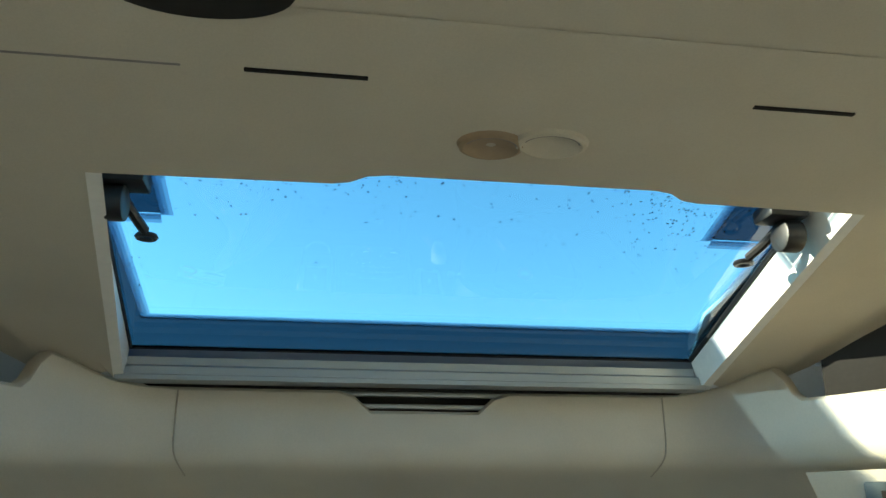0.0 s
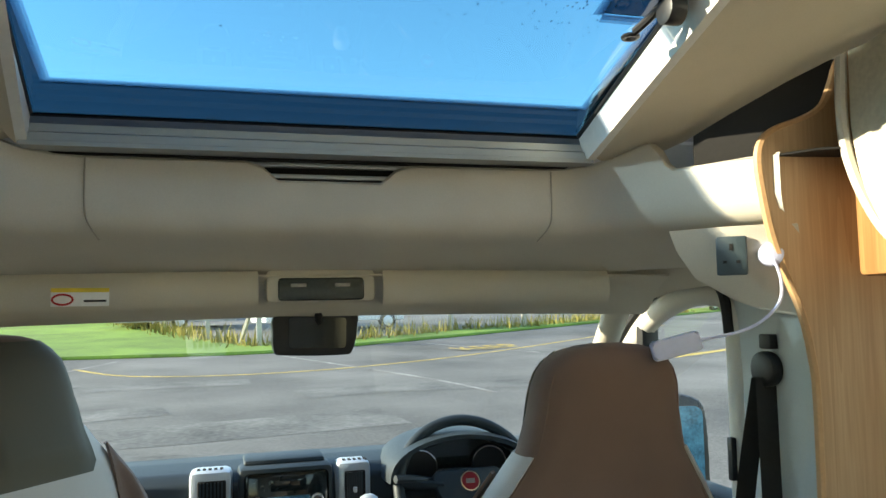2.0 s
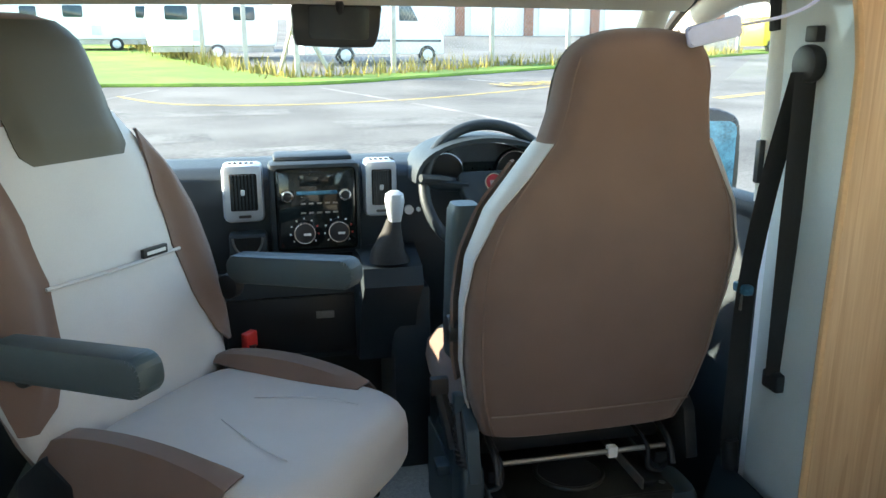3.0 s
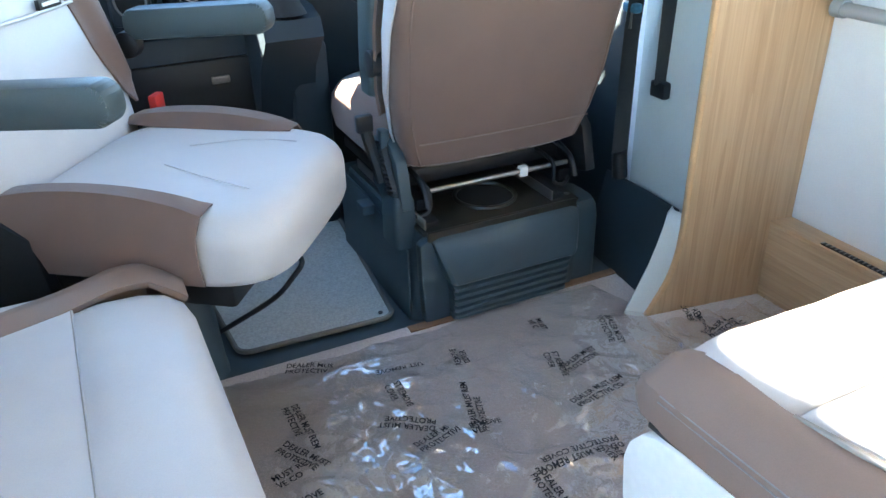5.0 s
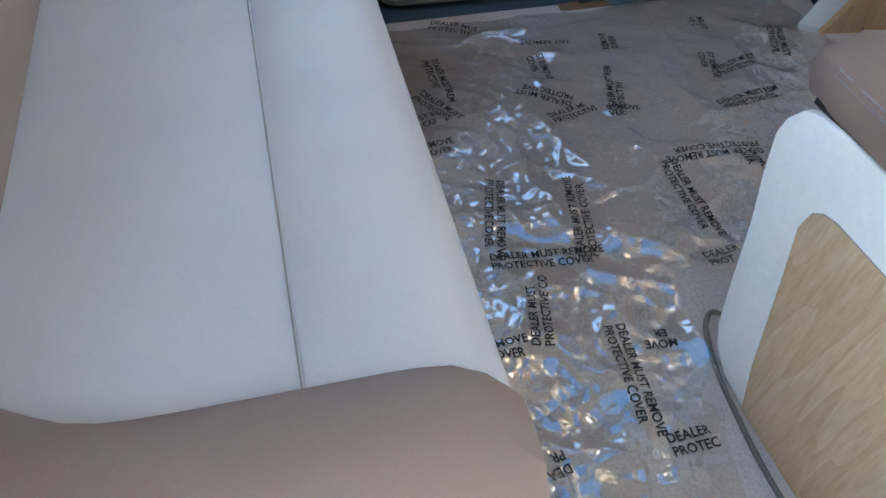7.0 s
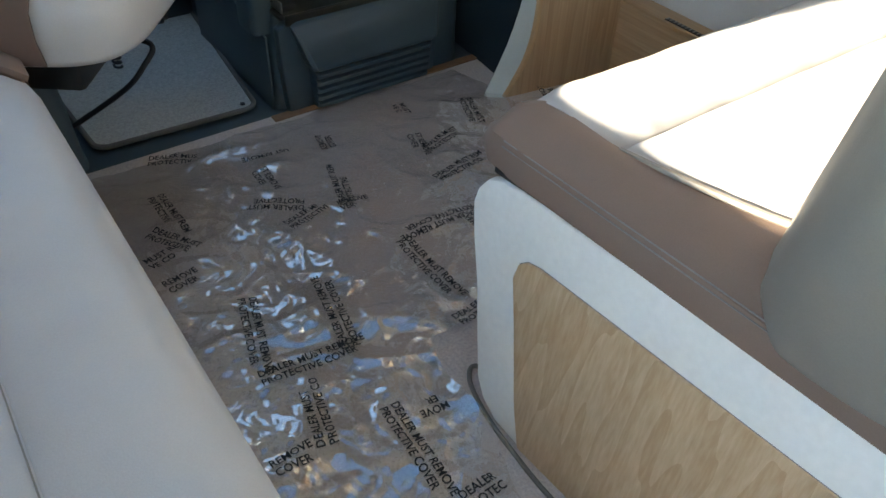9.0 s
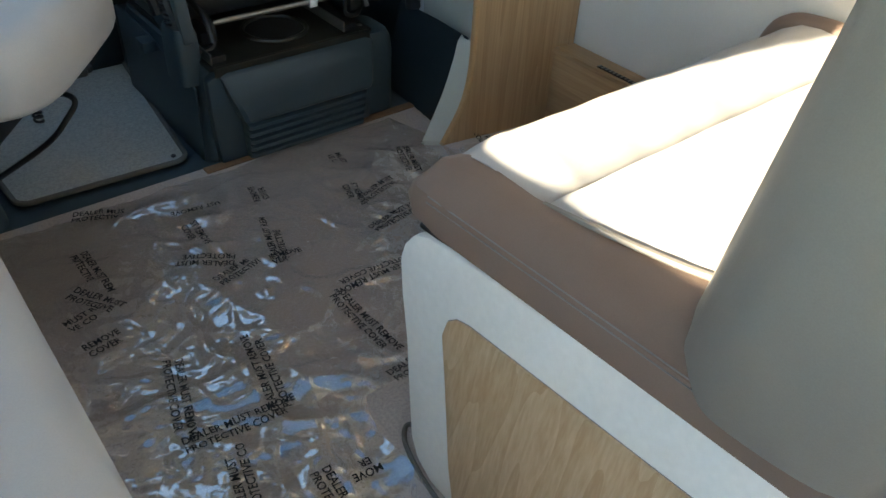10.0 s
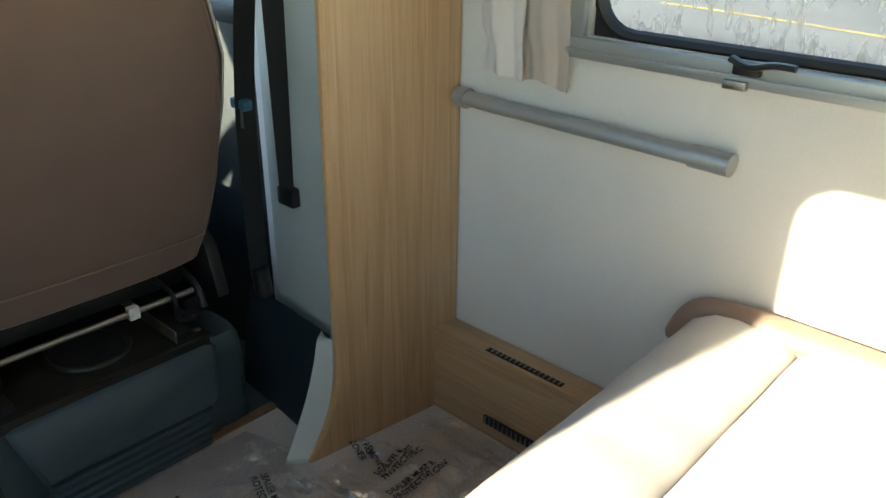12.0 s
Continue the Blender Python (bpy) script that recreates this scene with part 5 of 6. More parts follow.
def socket():
    g = thing("mains_socket", "dark three-pin mains socket on the corner pod", "socket", at=(0.705, 1.722, 1.385), rz=-42)
    part("plate", box(-0.027, 0.027, -0.012, 0.002, -0.036, 0.036, 0.004), M_BOX, g, "slate grey socket plate")
    part("earth_hole", box(-0.003, 0.003, -0.0135, -0.010, 0.010, 0.022), M_VOID, g, smooth=False)
    part("pin_hole", box(-0.015, -0.008, -0.0135, -0.010, -0.014, -0.009), M_VOID, g, smooth=False)
    part("pin_hole", box(0.008, 0.015, -0.0135, -0.010, -0.014, -0.009), M_VOID, g, smooth=False)
    h = thing("cable_lamp", "lilac-white plastic lamp head on a bent white cable", "lamp")
    part("wall_cup", disc(0.022, 0.025, pose(0.752, 1.672, 1.385, 0, 0, -30), 24, 0.004), M_FOAM, h, "round grey mount")
    part("cable", tube([(0.754, 1.67, 1.375), (0.762, 1.664, 1.34), (0.758, 1.665, 1.30), (0.73, 1.68, 1.265), (0.69, 1.70, 1.245), (0.63, 1.728, 1.232)], 0.003, 8, 8), M_FOAM, h, "bent white cable")
    part("head", prism(rounded(-0.045, 0.045, -0.018, 0.018, 0.008), 0.022, pose(0.588, 1.732, 1.222, 0, -14, -20), 0.004), M_FOAM, h, "lilac-white rectangular head")


socket()

# ---------------------------------------------------------------- ceiling details
def ceiling_details():
    for x in (-0.30, 0.412):
        sp = thing("ceiling_speaker", "black oval speaker grille set in the ceiling", "speaker", "ceiling speakers")
        part("grille", loft([[(x + a, 1.094 + b, z) for a, b in oval(0.080 * k, 0.042 * k, 36, 2)] for z, k in ((1.79, 1.0), (1.781, 0.98), (1.779, 0.9))]), M_VOID, sp, "black cloth grille")
        part("rim", tube([(x + 0.080 * math.cos(a), 1.094 + 0.042 * math.sin(a), 1.7885) for a in np.linspace(0, 6.283, 37)[:-1]], 0.0025, 6, 1, True), M_BLACK, sp, "thin black rim")
    for x0, x1 in ((-0.272, -0.155), (0.244, 0.358)):
        structure("trim_slot", box(x0, x1, 1.2015, 1.2075, 1.7742, 1.782, 0.0008), M_VOID, "narrow dark slot in the roof moulding", "trim")
    for x0, x1 in ((-0.80, -0.33), (0.42, 0.80)):
        structure("trim_groove", tube([(x0, 1.2045, 1.7757), (x1, 1.2045, 1.7757)], 0.0014, 6, 2), M_SEAM, "fine groove in the roof moulding", "trim")
    # recessed finger pull: two shallow scoops, shade painted with tan and dark lines
    fp = thing("finger_pull", "recessed cream finger pull in the roof moulding", "handle")
    for x, r, q, y, mat, lab in ((-0.014, 0.036, 0.024, 1.302, M_SCOOP, "cream bowl with its shade coloured tan"), (0.052, 0.040, 0.025, 1.292, M_LINER, "cream pull lobe")):
        rows = []
        for k, drop in ((1.06, 0.0), (1.0, 0.005), (0.88, 0.0065), (0.72, 0.003), (0.5, 0.0012), (0.15, 0.001)):
            rows.append([(x + r * k * math.cos(t), y + q * k * math.sin(t), liner_z(y + q * k * math.sin(t)) - drop) for t in np.linspace(0, 6.283, 33)])
        part("lobe", sheet(rows), mat, fp, lab)
        part("rim_shadow", tube([(x + r * 0.8 * math.cos(t), y + q * 0.8 * math.sin(t), liner_z(y + q * 0.8 * math.sin(t)) - 0.004) for t in np.linspace(3.4, 6.0, 17)], 0.0016, 6, 1, smooth=False), M_SEAM, fp, "dark line drawn as the recess shadow")


ceiling_details()


def cab_overhead():
    lamp = thing("cab_lamp", "smoked map lamp unit in the cab headliner", "lamp")
    part("housing", box(-0.115, 0.125, 2.19, 2.235, 1.318, 1.392, 0.014), M_LINER, lamp, "cream housing")
    part("lens", box(-0.088, 0.098, 2.184, 2.196, 1.323, 1.372, 0.008), M_LENS, lamp, "smoked lens")
    for x in (-0.045, 0.05):
        part("rocker", box(x - 0.017, x + 0.017, 2.180, 2.187, 1.352, 1.360, 0.002), M_STEEL, lamp)
    for s, lab in ((-1, "cream sun visor with a warning sticker"), (1, "plain cream padded sun visor over the windscreen")):
        v = thing("sun_visor", lab, "sun visor", "sun visors in the cab")
        rows = [[(s * x + 0.005, 2.205 - 0.08 * (x / 0.8) ** 2.2 + dy, z - 0.012 * (x / 0.8) ** 2) for x in np.linspace(0.135, 0.66, 12)] for dy, z in ((-0.006, 1.380), (-0.018, 1.366), (-0.020, 1.346), (-0.014, 1.328), (-0.002, 1.320))]
        part("pad", sheet(rows, 0.012), M_LINER, v, "cream padded visor")
        part("pivot_dot", disc(0.006, 0.004, pose(s * 0.20, 2.178, 1.350), 10), M_BLACK, v)
        if s < 0:
            st = part("sticker", box(-0.517, -0.415, 2.115, 2.1185, 1.318, 1.352, 0.0005), M_LABEL, v, "white warning sticker with a yellow band")
            st.matrix_basis = Matrix.Translation((-0.467, 2.115, 0)) @ Matrix.Rotation(radians(12), 4, "Z") @ Matrix.Translation((0.467, -2.121, 0))
            part("sticker_band", box(-0.517, -0.415, 2.1135, 2.1155, 1.345, 1.353), M_YELLOWTAG, st, smooth=False)
            part("sticker_ring", tube([(-0.497 + 0.018 * math.cos(t), 2.1135, 1.331 + 0.010 * math.sin(t)) for t in np.linspace(0, 6.283, 17)[:-1]], 0.002, 5, 1, True), M_RED, st)
            part("sticker_bars", box(-0.46, -0.42, 2.1135, 2.115, 1.326, 1.330), M_INK, st, smooth=False)
    m = thing("rear_mirror", "black rear-view mirror with a dark display", "mirror")
    part("stem", tube([(0.01, 2.30, 1.30), (0.012, 2.315, 1.285), (0.012, 2.325, 1.26)], 0.010, 8, 4), M_BLACK, m)
    sh = [(-0.112, -0.052), (-0.118, 0.0), (-0.10, 0.052), (0.10, 0.056), (0.118, 0.02), (0.105, -0.05), (0.07, -0.062), (-0.08, -0.062)]
    part("housing", prism([(v.x, v.y) for v in smooth_path([(x, z, 0) for x, z in sh], 4, True)], 0.03, pose(0.006, 2.315, 1.25, 0, 1.5, 4) @ Matrix.Scale(0.84, 4), 0.006), M_BLACK, m, "black housing")
    part("glass", prism(rounded(-0.075, 0.085, -0.042, 0.042, 0.01), 0.003, pose(0.006, 2.312, 1.25, 0, 1.5, 4) @ Matrix.Scale(0.84, 4)), M_SCREEN, m, "dark display glass")


cab_overhead()

# ---------------------------------------------------------------- dashboard
def dashboard():
    g = thing("dashboard", "charcoal plastic dashboard with silver vents", "dashboard")
    prof = [(2.60, 0.66), (2.585, 0.80), (2.60, 0.865), (2.64, 0.888), (2.78, 0.892), (3.02, 0.865), (3.02, 0.30), (2.72, 0.30), (2.68, 0.45)]
    part("main_shell", prism(prof, 1.80, Matrix.Translation((0.90, 0, 0)) @ Matrix.Rotation(radians(90), 4, "Z"), 0.012), M_DASH, g, "charcoal dashboard shell")
    # centre stack
    st = part("centre_console", box(-0.165, 0.075, 2.555, 2.66, 0.655, 0.905, 0.015), M_DASH, g, "charcoal centre console")
    part("fascia_panel", box(-0.150, 0.062, 2.546, 2.558, 0.672, 0.893, 0.012), M_SCREEN, st, "gloss black control panel")
    part("radio_slot", box(-0.095, 0.012, 2.541, 2.548, 0.822, 0.832, 0.002), M_BLUE, st, "radio trim with a blue reflection put into its colour")
    part("display", box(-0.085, 0.005, 2.5435, 2.548, 0.845, 0.875, 0.002), M_SCREEN, st)
    for x in (-0.119, 0.031):
        k = part("radio_knob", disc(0.0165, 0.02, pose(x, 2.53, 0.822), 22, 0.003), M_CHROME, st, "chrome-ringed knob")
        part("knob_cap", disc(0.011, 0.006, pose(x, 2.525, 0.822), 18, 0.002), M_BLACK, k)
    for x in (-0.078, 0.012):
        d = part("heater_dial", disc(0.027, 0.02, pose(x, 2.53, 0.722), 28, 0.004), M_BLACK, st, "round heater dial")
        part("dial_ring", tube([(x + 0.027 * math.cos(t), 2.531, 0.722 + 0.027 * math.sin(t)) for t in np.linspace(0, 6.283, 25)[:-1]], 0.0022, 6, 1, True), M_CHROME, d)
        part("pointer", box(x - 0.003, x + 0.016, 2.526, 2.531, 0.716, 0.722, 0.001), M_LABEL, d)
        for k in range(9):
            a = radians(-40 + 32.5 * k)
            part("tick", box(x + 0.037 * math.cos(a) - 0.002, x + 0.037 * math.cos(a) + 0.002, 2.544, 2.547, 0.722 + 0.037 * math.sin(a) - 0.002, 0.722 + 0.037 * math.sin(a) + 0.002), M_RED if k in (1, 2) else M_LABEL, st, smooth=False)
    for r in range(2):
        for k in range(5):
            part("button", box(-0.085 + k * 0.021, -0.072 + k * 0.021, 2.5435, 2.547, 0.797 - r * 0.025, 0.801 - r * 0.025), M_STEEL, st, smooth=False)
    part("top_pad", box(-0.15, 0.06, 2.60, 2.72, 0.898, 0.918, 0.01), M_DASH, g, "raised charcoal lid")
    # vents
    for x0, x1 in ((-0.283, -0.178), (0.085, 0.175)):
        v = part("vent", box(x0, x1, 2.555, 2.64, 0.752, 0.905, 0.016), M_SILVER, g, "silver air vent surround")
        part("vent_mouth", box(x0 + 0.020, x1 - 0.016, 2.549, 2.558, 0.785, 0.882, 0.004), M_VOID, v)
        n = 7
        for k in range(n):
            x = x0 + 0.026 + (x1 - x0 - 0.052) * k / (n - 1)
            part("fin", box(x - 0.0022, x + 0.0022, 2.545, 2.553, 0.788, 0.879), M_DASH, v, smooth=False)
        part("tab", box((x0 + x1) / 2 - 0.005, (x0 + x1) / 2 + 0.005, 2.538, 2.548, 0.828, 0.842, 0.002), M_SILVER, v)
        part("wheel", box((x0 + x1) / 2 - 0.014, (x0 + x1) / 2 + 0.018, 2.550, 2.557, 0.766, 0.773, 0.002), M_BLACK, v)
        for k in range(5):
            part("top_slot", box(x0 + 0.018 + k * 0.014, x0 + 0.026 + k * 0.014, 2.575, 2.60, 0.903, 0.9065), M_VOID, v, smooth=False)
    # cup holder
    cup = part("cup_holder", box(-0.275, -0.175, 2.545, 2.64, 0.645, 0.725, 0.012), M_DASH, g, "charcoal cup holder")
    part("cup_well", prism([(0.036 * math.cos(t), 0.045 * math.sin(t)) for t in np.linspace(math.pi, 2 * math.pi, 14)], 0.006, pose(-0.226, 2.541, 0.715)), M_VOID, cup)
    part("cup_lip", tube([(-0.226 + 0.038 * math.cos(t), 2.540, 0.715 + 0.048 * math.sin(t)) for t in np.linspace(math.pi, 2 * math.pi, 9)], 0.003, 6, 3), M_STEEL, cup)
    # instrument binnacle
    hood = []
    for y, k in ((2.50, 1.0), (2.54, 1.03), (2.66, 1.02), (2.78, 0.9)):
        hood.append([(0.42 + 0.205 * k * math.cos(t), y + 0.03 * (1 - abs(math.cos(t))), 0.845 + 0.115 * k * math.sin(t) ** 0.8) for t in np.linspace(0.02, math.pi - 0.02, 22)])
    part("binnacle_hood", sheet(hood, 0.012), M_DASH, g, "charcoal instrument hood")
    part("binnacle_face", prism([(0.42 + 0.19 * math.cos(t), 0.84 + 0.10 * math.sin(t)) for t in np.linspace(-0.3, math.pi + 0.3, 26)], 0.01, pose(0, 2.60, 0)), M_SCREEN, g, "dark instrument face")
    for x in (0.315, 0.515):
        gl = part("gauge", disc(0.05, 0.006, pose(x, 2.592, 0.865), 30), M_BLACK, g, "round gauge")
        part("gauge_ring", tube([(x + 0.05 * math.cos(t), 2.59, 0.865 + 0.05 * math.sin(t)) for t in np.linspace(0, 6.283, 29)[:-1]], 0.003, 6, 1, True), M_CHROME, gl)
    # lower dash and console
    part("lower_panel", box(-0.42, 0.20, 2.60, 2.75, 0.33, 0.60, 0.03), M_DASH, g, "charcoal lower panel")
    part("lower_recess", box(-0.30, 0.15, 2.592, 2.602, 0.36, 0.53, 0.012), M_BLACK, g, "black storage recess")
    part("latch", box(-0.055, -0.005, 2.585, 2.594, 0.463, 0.484, 0.003), M_STEEL, g, "small metal-rimmed latch")
    part("gear_console", loft([[(x, y, z) for x, y in ((0.06, 2.40 + k), (0.215, 2.40 + k), (0.23, 2.66), (0.05, 2.66))] for z, k in ((0.34, 0.16), (0.50, 0.10), (0.60, 0.0), (0.645, 0.02), (0.665, 0.08))]), M_DASH, g, "charcoal gear console")
    part("console_leg", box(0.15, 0.26, 2.52, 2.80, 0.0, 0.56, 0.02), M_DASH, g, "charcoal console side")
    part("small_dial", disc(0.013, 0.012, pose(0.208, 2.565, 0.765), 16, 0.002), M_LABEL, g, "pale round switch")
    for k in range(2):
        part("switch_dot", disc(0.006, 0.008, pose(0.235 + 0.02 * k, 2.567, 0.765), 12), M_LABEL, g)
    part("stalk", tube([(0.33, 2.52, 0.845), (0.27, 2.50, 0.86), (0.225, 2.485, 0.865)], 0.011, 8, 5), M_DASH, g, "charcoal column stalk")
    gear = thing("gear_lever", "gear lever with a silver knob and black gaiter", "gear lever")
    part("gaiter", loft([[(0.135 + dx + x, 2.46 + y, z) for x, y in oval(r, r * 0.9, 16, 2.4)] for z, r, dx in ((0.655, 0.055, 0.0), (0.68, 0.045, -0.004), (0.71, 0.034, 0.002), (0.74, 0.024, 0.008), (0.765, 0.018, 0.012))]), M_RUBBER, gear, "black folded gaiter")
    part("knob", loft([[(0.15 + x, 2.455 + y, z) for x, y in oval(r, r * 0.9, 18, 2.6)] for z, r in ((0.76, 0.016), (0.785, 0.021), (0.815, 0.026), (0.832, 0.023), (0.84, 0.012))]), M_SILVER, gear, "silver-topped knob")
    part("leaflet", box(0.02, 0.19, 2.30, 2.46, 0.002, 0.004), M_LABEL, thing("leaflet", "white paper leaflet lying on the cab floor", "leaflet"), "", False)


dashboard()


def wheel():
    g = thing("steering_wheel", "dark four-spoke steering wheel with a red badge", "steering wheel", at=(0.427, 2.505, 0.823))
    t = Matrix.Rotation(radians(-27), 4, "X")
    part("rim", put(tube([(0.188 * math.cos(a), 0, 0.188 * math.sin(a)) for a in np.linspace(0, 2 * math.pi, 33)[:-1]], 0.0155, 12, 2, True), t), M_DASH, g, "dark leather rim")
    hub = part("hub", put(prism([(-0.10, 0.03), (-0.085, 0.05), (0.085, 0.05), (0.10, 0.03), (0.07, -0.07), (0.03, -0.10), (-0.03, -0.10), (-0.07, -0.07)], 0.045, pose(0, -0.022, 0), 0.01), t), M_DASH, g, "dark hub pad")
    for a in (8, 172, 235, 305):
        c, s = math.cos(radians(a)), math.sin(radians(a))
        part("spoke", put(tube([(0.07 * c, 0.0, 0.07 * s), (0.13 * c, 0.004, 0.13 * s), (0.185 * c, 0, 0.185 * s)], 0.026, 10, 3, flat=0.5), t), M_DASH, g)
    b = part("badge", put(disc(0.024, 0.006, pose(0, -0.028, 0.012), 28, 0.002), t), M_BADGE, hub, "round red badge")
    part("badge_ring", put(tube([(0.025 * math.cos(a), -0.026, 0.012 + 0.025 * math.sin(a)) for a in np.linspace(0, 6.283, 25)[:-1]], 0.003, 6, 1, True), t), M_CHROME, hub)
    part("badge_bars", put(box(-0.012, 0.012, -0.0295, -0.0275, 0.006, 0.018), t), M_STEEL, hub, smooth=False)
    part("column", put(tube([(0, 0.02, 0), (0, 0.18, -0.01)], 0.05, 14, 2), t), M_DASH, g)


wheel()


def door_mirror():
    g = thing("door_mirror", "black door mirror with a blue-tinted glass outside", "mirror")
    part("housing", prism([(v.x, v.y) for v in smooth_path([(x, z, 0) for x, z in ((-0.08, -0.17), (-0.09, 0.15), (-0.04, 0.19), (0.06, 0.17), (0.09, 0.10), (0.09, -0.14), (0.05, -0.19))], 4, True)], 0.09, pose(1.225, 2.74, 0.82, 0, 0, -12), 0.02), M_BLACK, g, "black housing")
    part("glass", prism(rounded(-0.07, 0.07, -0.13, 0.15, 0.03), 0.004, pose(1.223, 2.734, 0.82, 0, 0, -12)), M_BLUE, g, "blue-tinted glass")
    part("arm", tube([(0.96, 2.66, 0.83), (1.05, 2.72, 0.80), (1.10, 2.76, 0.80)], 0.03, 10, 4), M_BLACK, g)


door_mirror()

# ---------------------------------------------------------------- floor coverings
def cab_mat():
    g = thing("cab_mat", "grey looped cab mat with a bound edge", "mat")
    out = [(x + 0.11 * (y - 1.96) * (x + 0.07) / 0.26 + 0.0, y - 0.045 * x) for x, y in rounded(-0.192, 0.188, 1.958, 2.66, 0.03)]
    bm = bmesh.new()
    lo = [bm.verts.new((x, y, 0.0005)) for x, y in out]
    hi = [bm.verts.new((x, y, 0.009)) for x, y in out]
    bm.faces.new(hi)
    for i in range(len(out)):
        bm.faces.new((lo[i], lo[(i + 1) % len(out)], hi[(i + 1) % len(out)], hi[i]))
    part("mat_face", bm, M_MAT, g, "grey looped pile", False)
    part("binding", tube([(x, y, 0.008) for x, y in out], 0.0065, 8, 1, True, smooth=False), M_BIND, g, "ribbed bound edge")
    part("stud", disc(0.006, 0.003, pose(0.162, 1.976, 0.012, -90, 0, 0), 12), M_BLACK, g)


cab_mat()
structure("trim_board_strip", box(0.20, 0.86, 1.872, 1.898, -0.001, 0.004, 0.001), M_BOARD, "bare brown board strip along the carpet edge", "trim")
tagged(link_mesh("carpet_binding", tube([(0.155, 0.985, 0.005), (0.140, 0.998, 0.005), (0.126, 0.99, 0.005), (0.112, 0.965, 0.005), (0.098, 0.91, 0.005), (0.090, 0.84, 0.005), (0.086, 0.72, 0.005), (0.10, 0.5, 0.005)], 0.0042, 8, 8), M_BIND), "ribbed bound carpet edge beside the bench", "carpet edge")


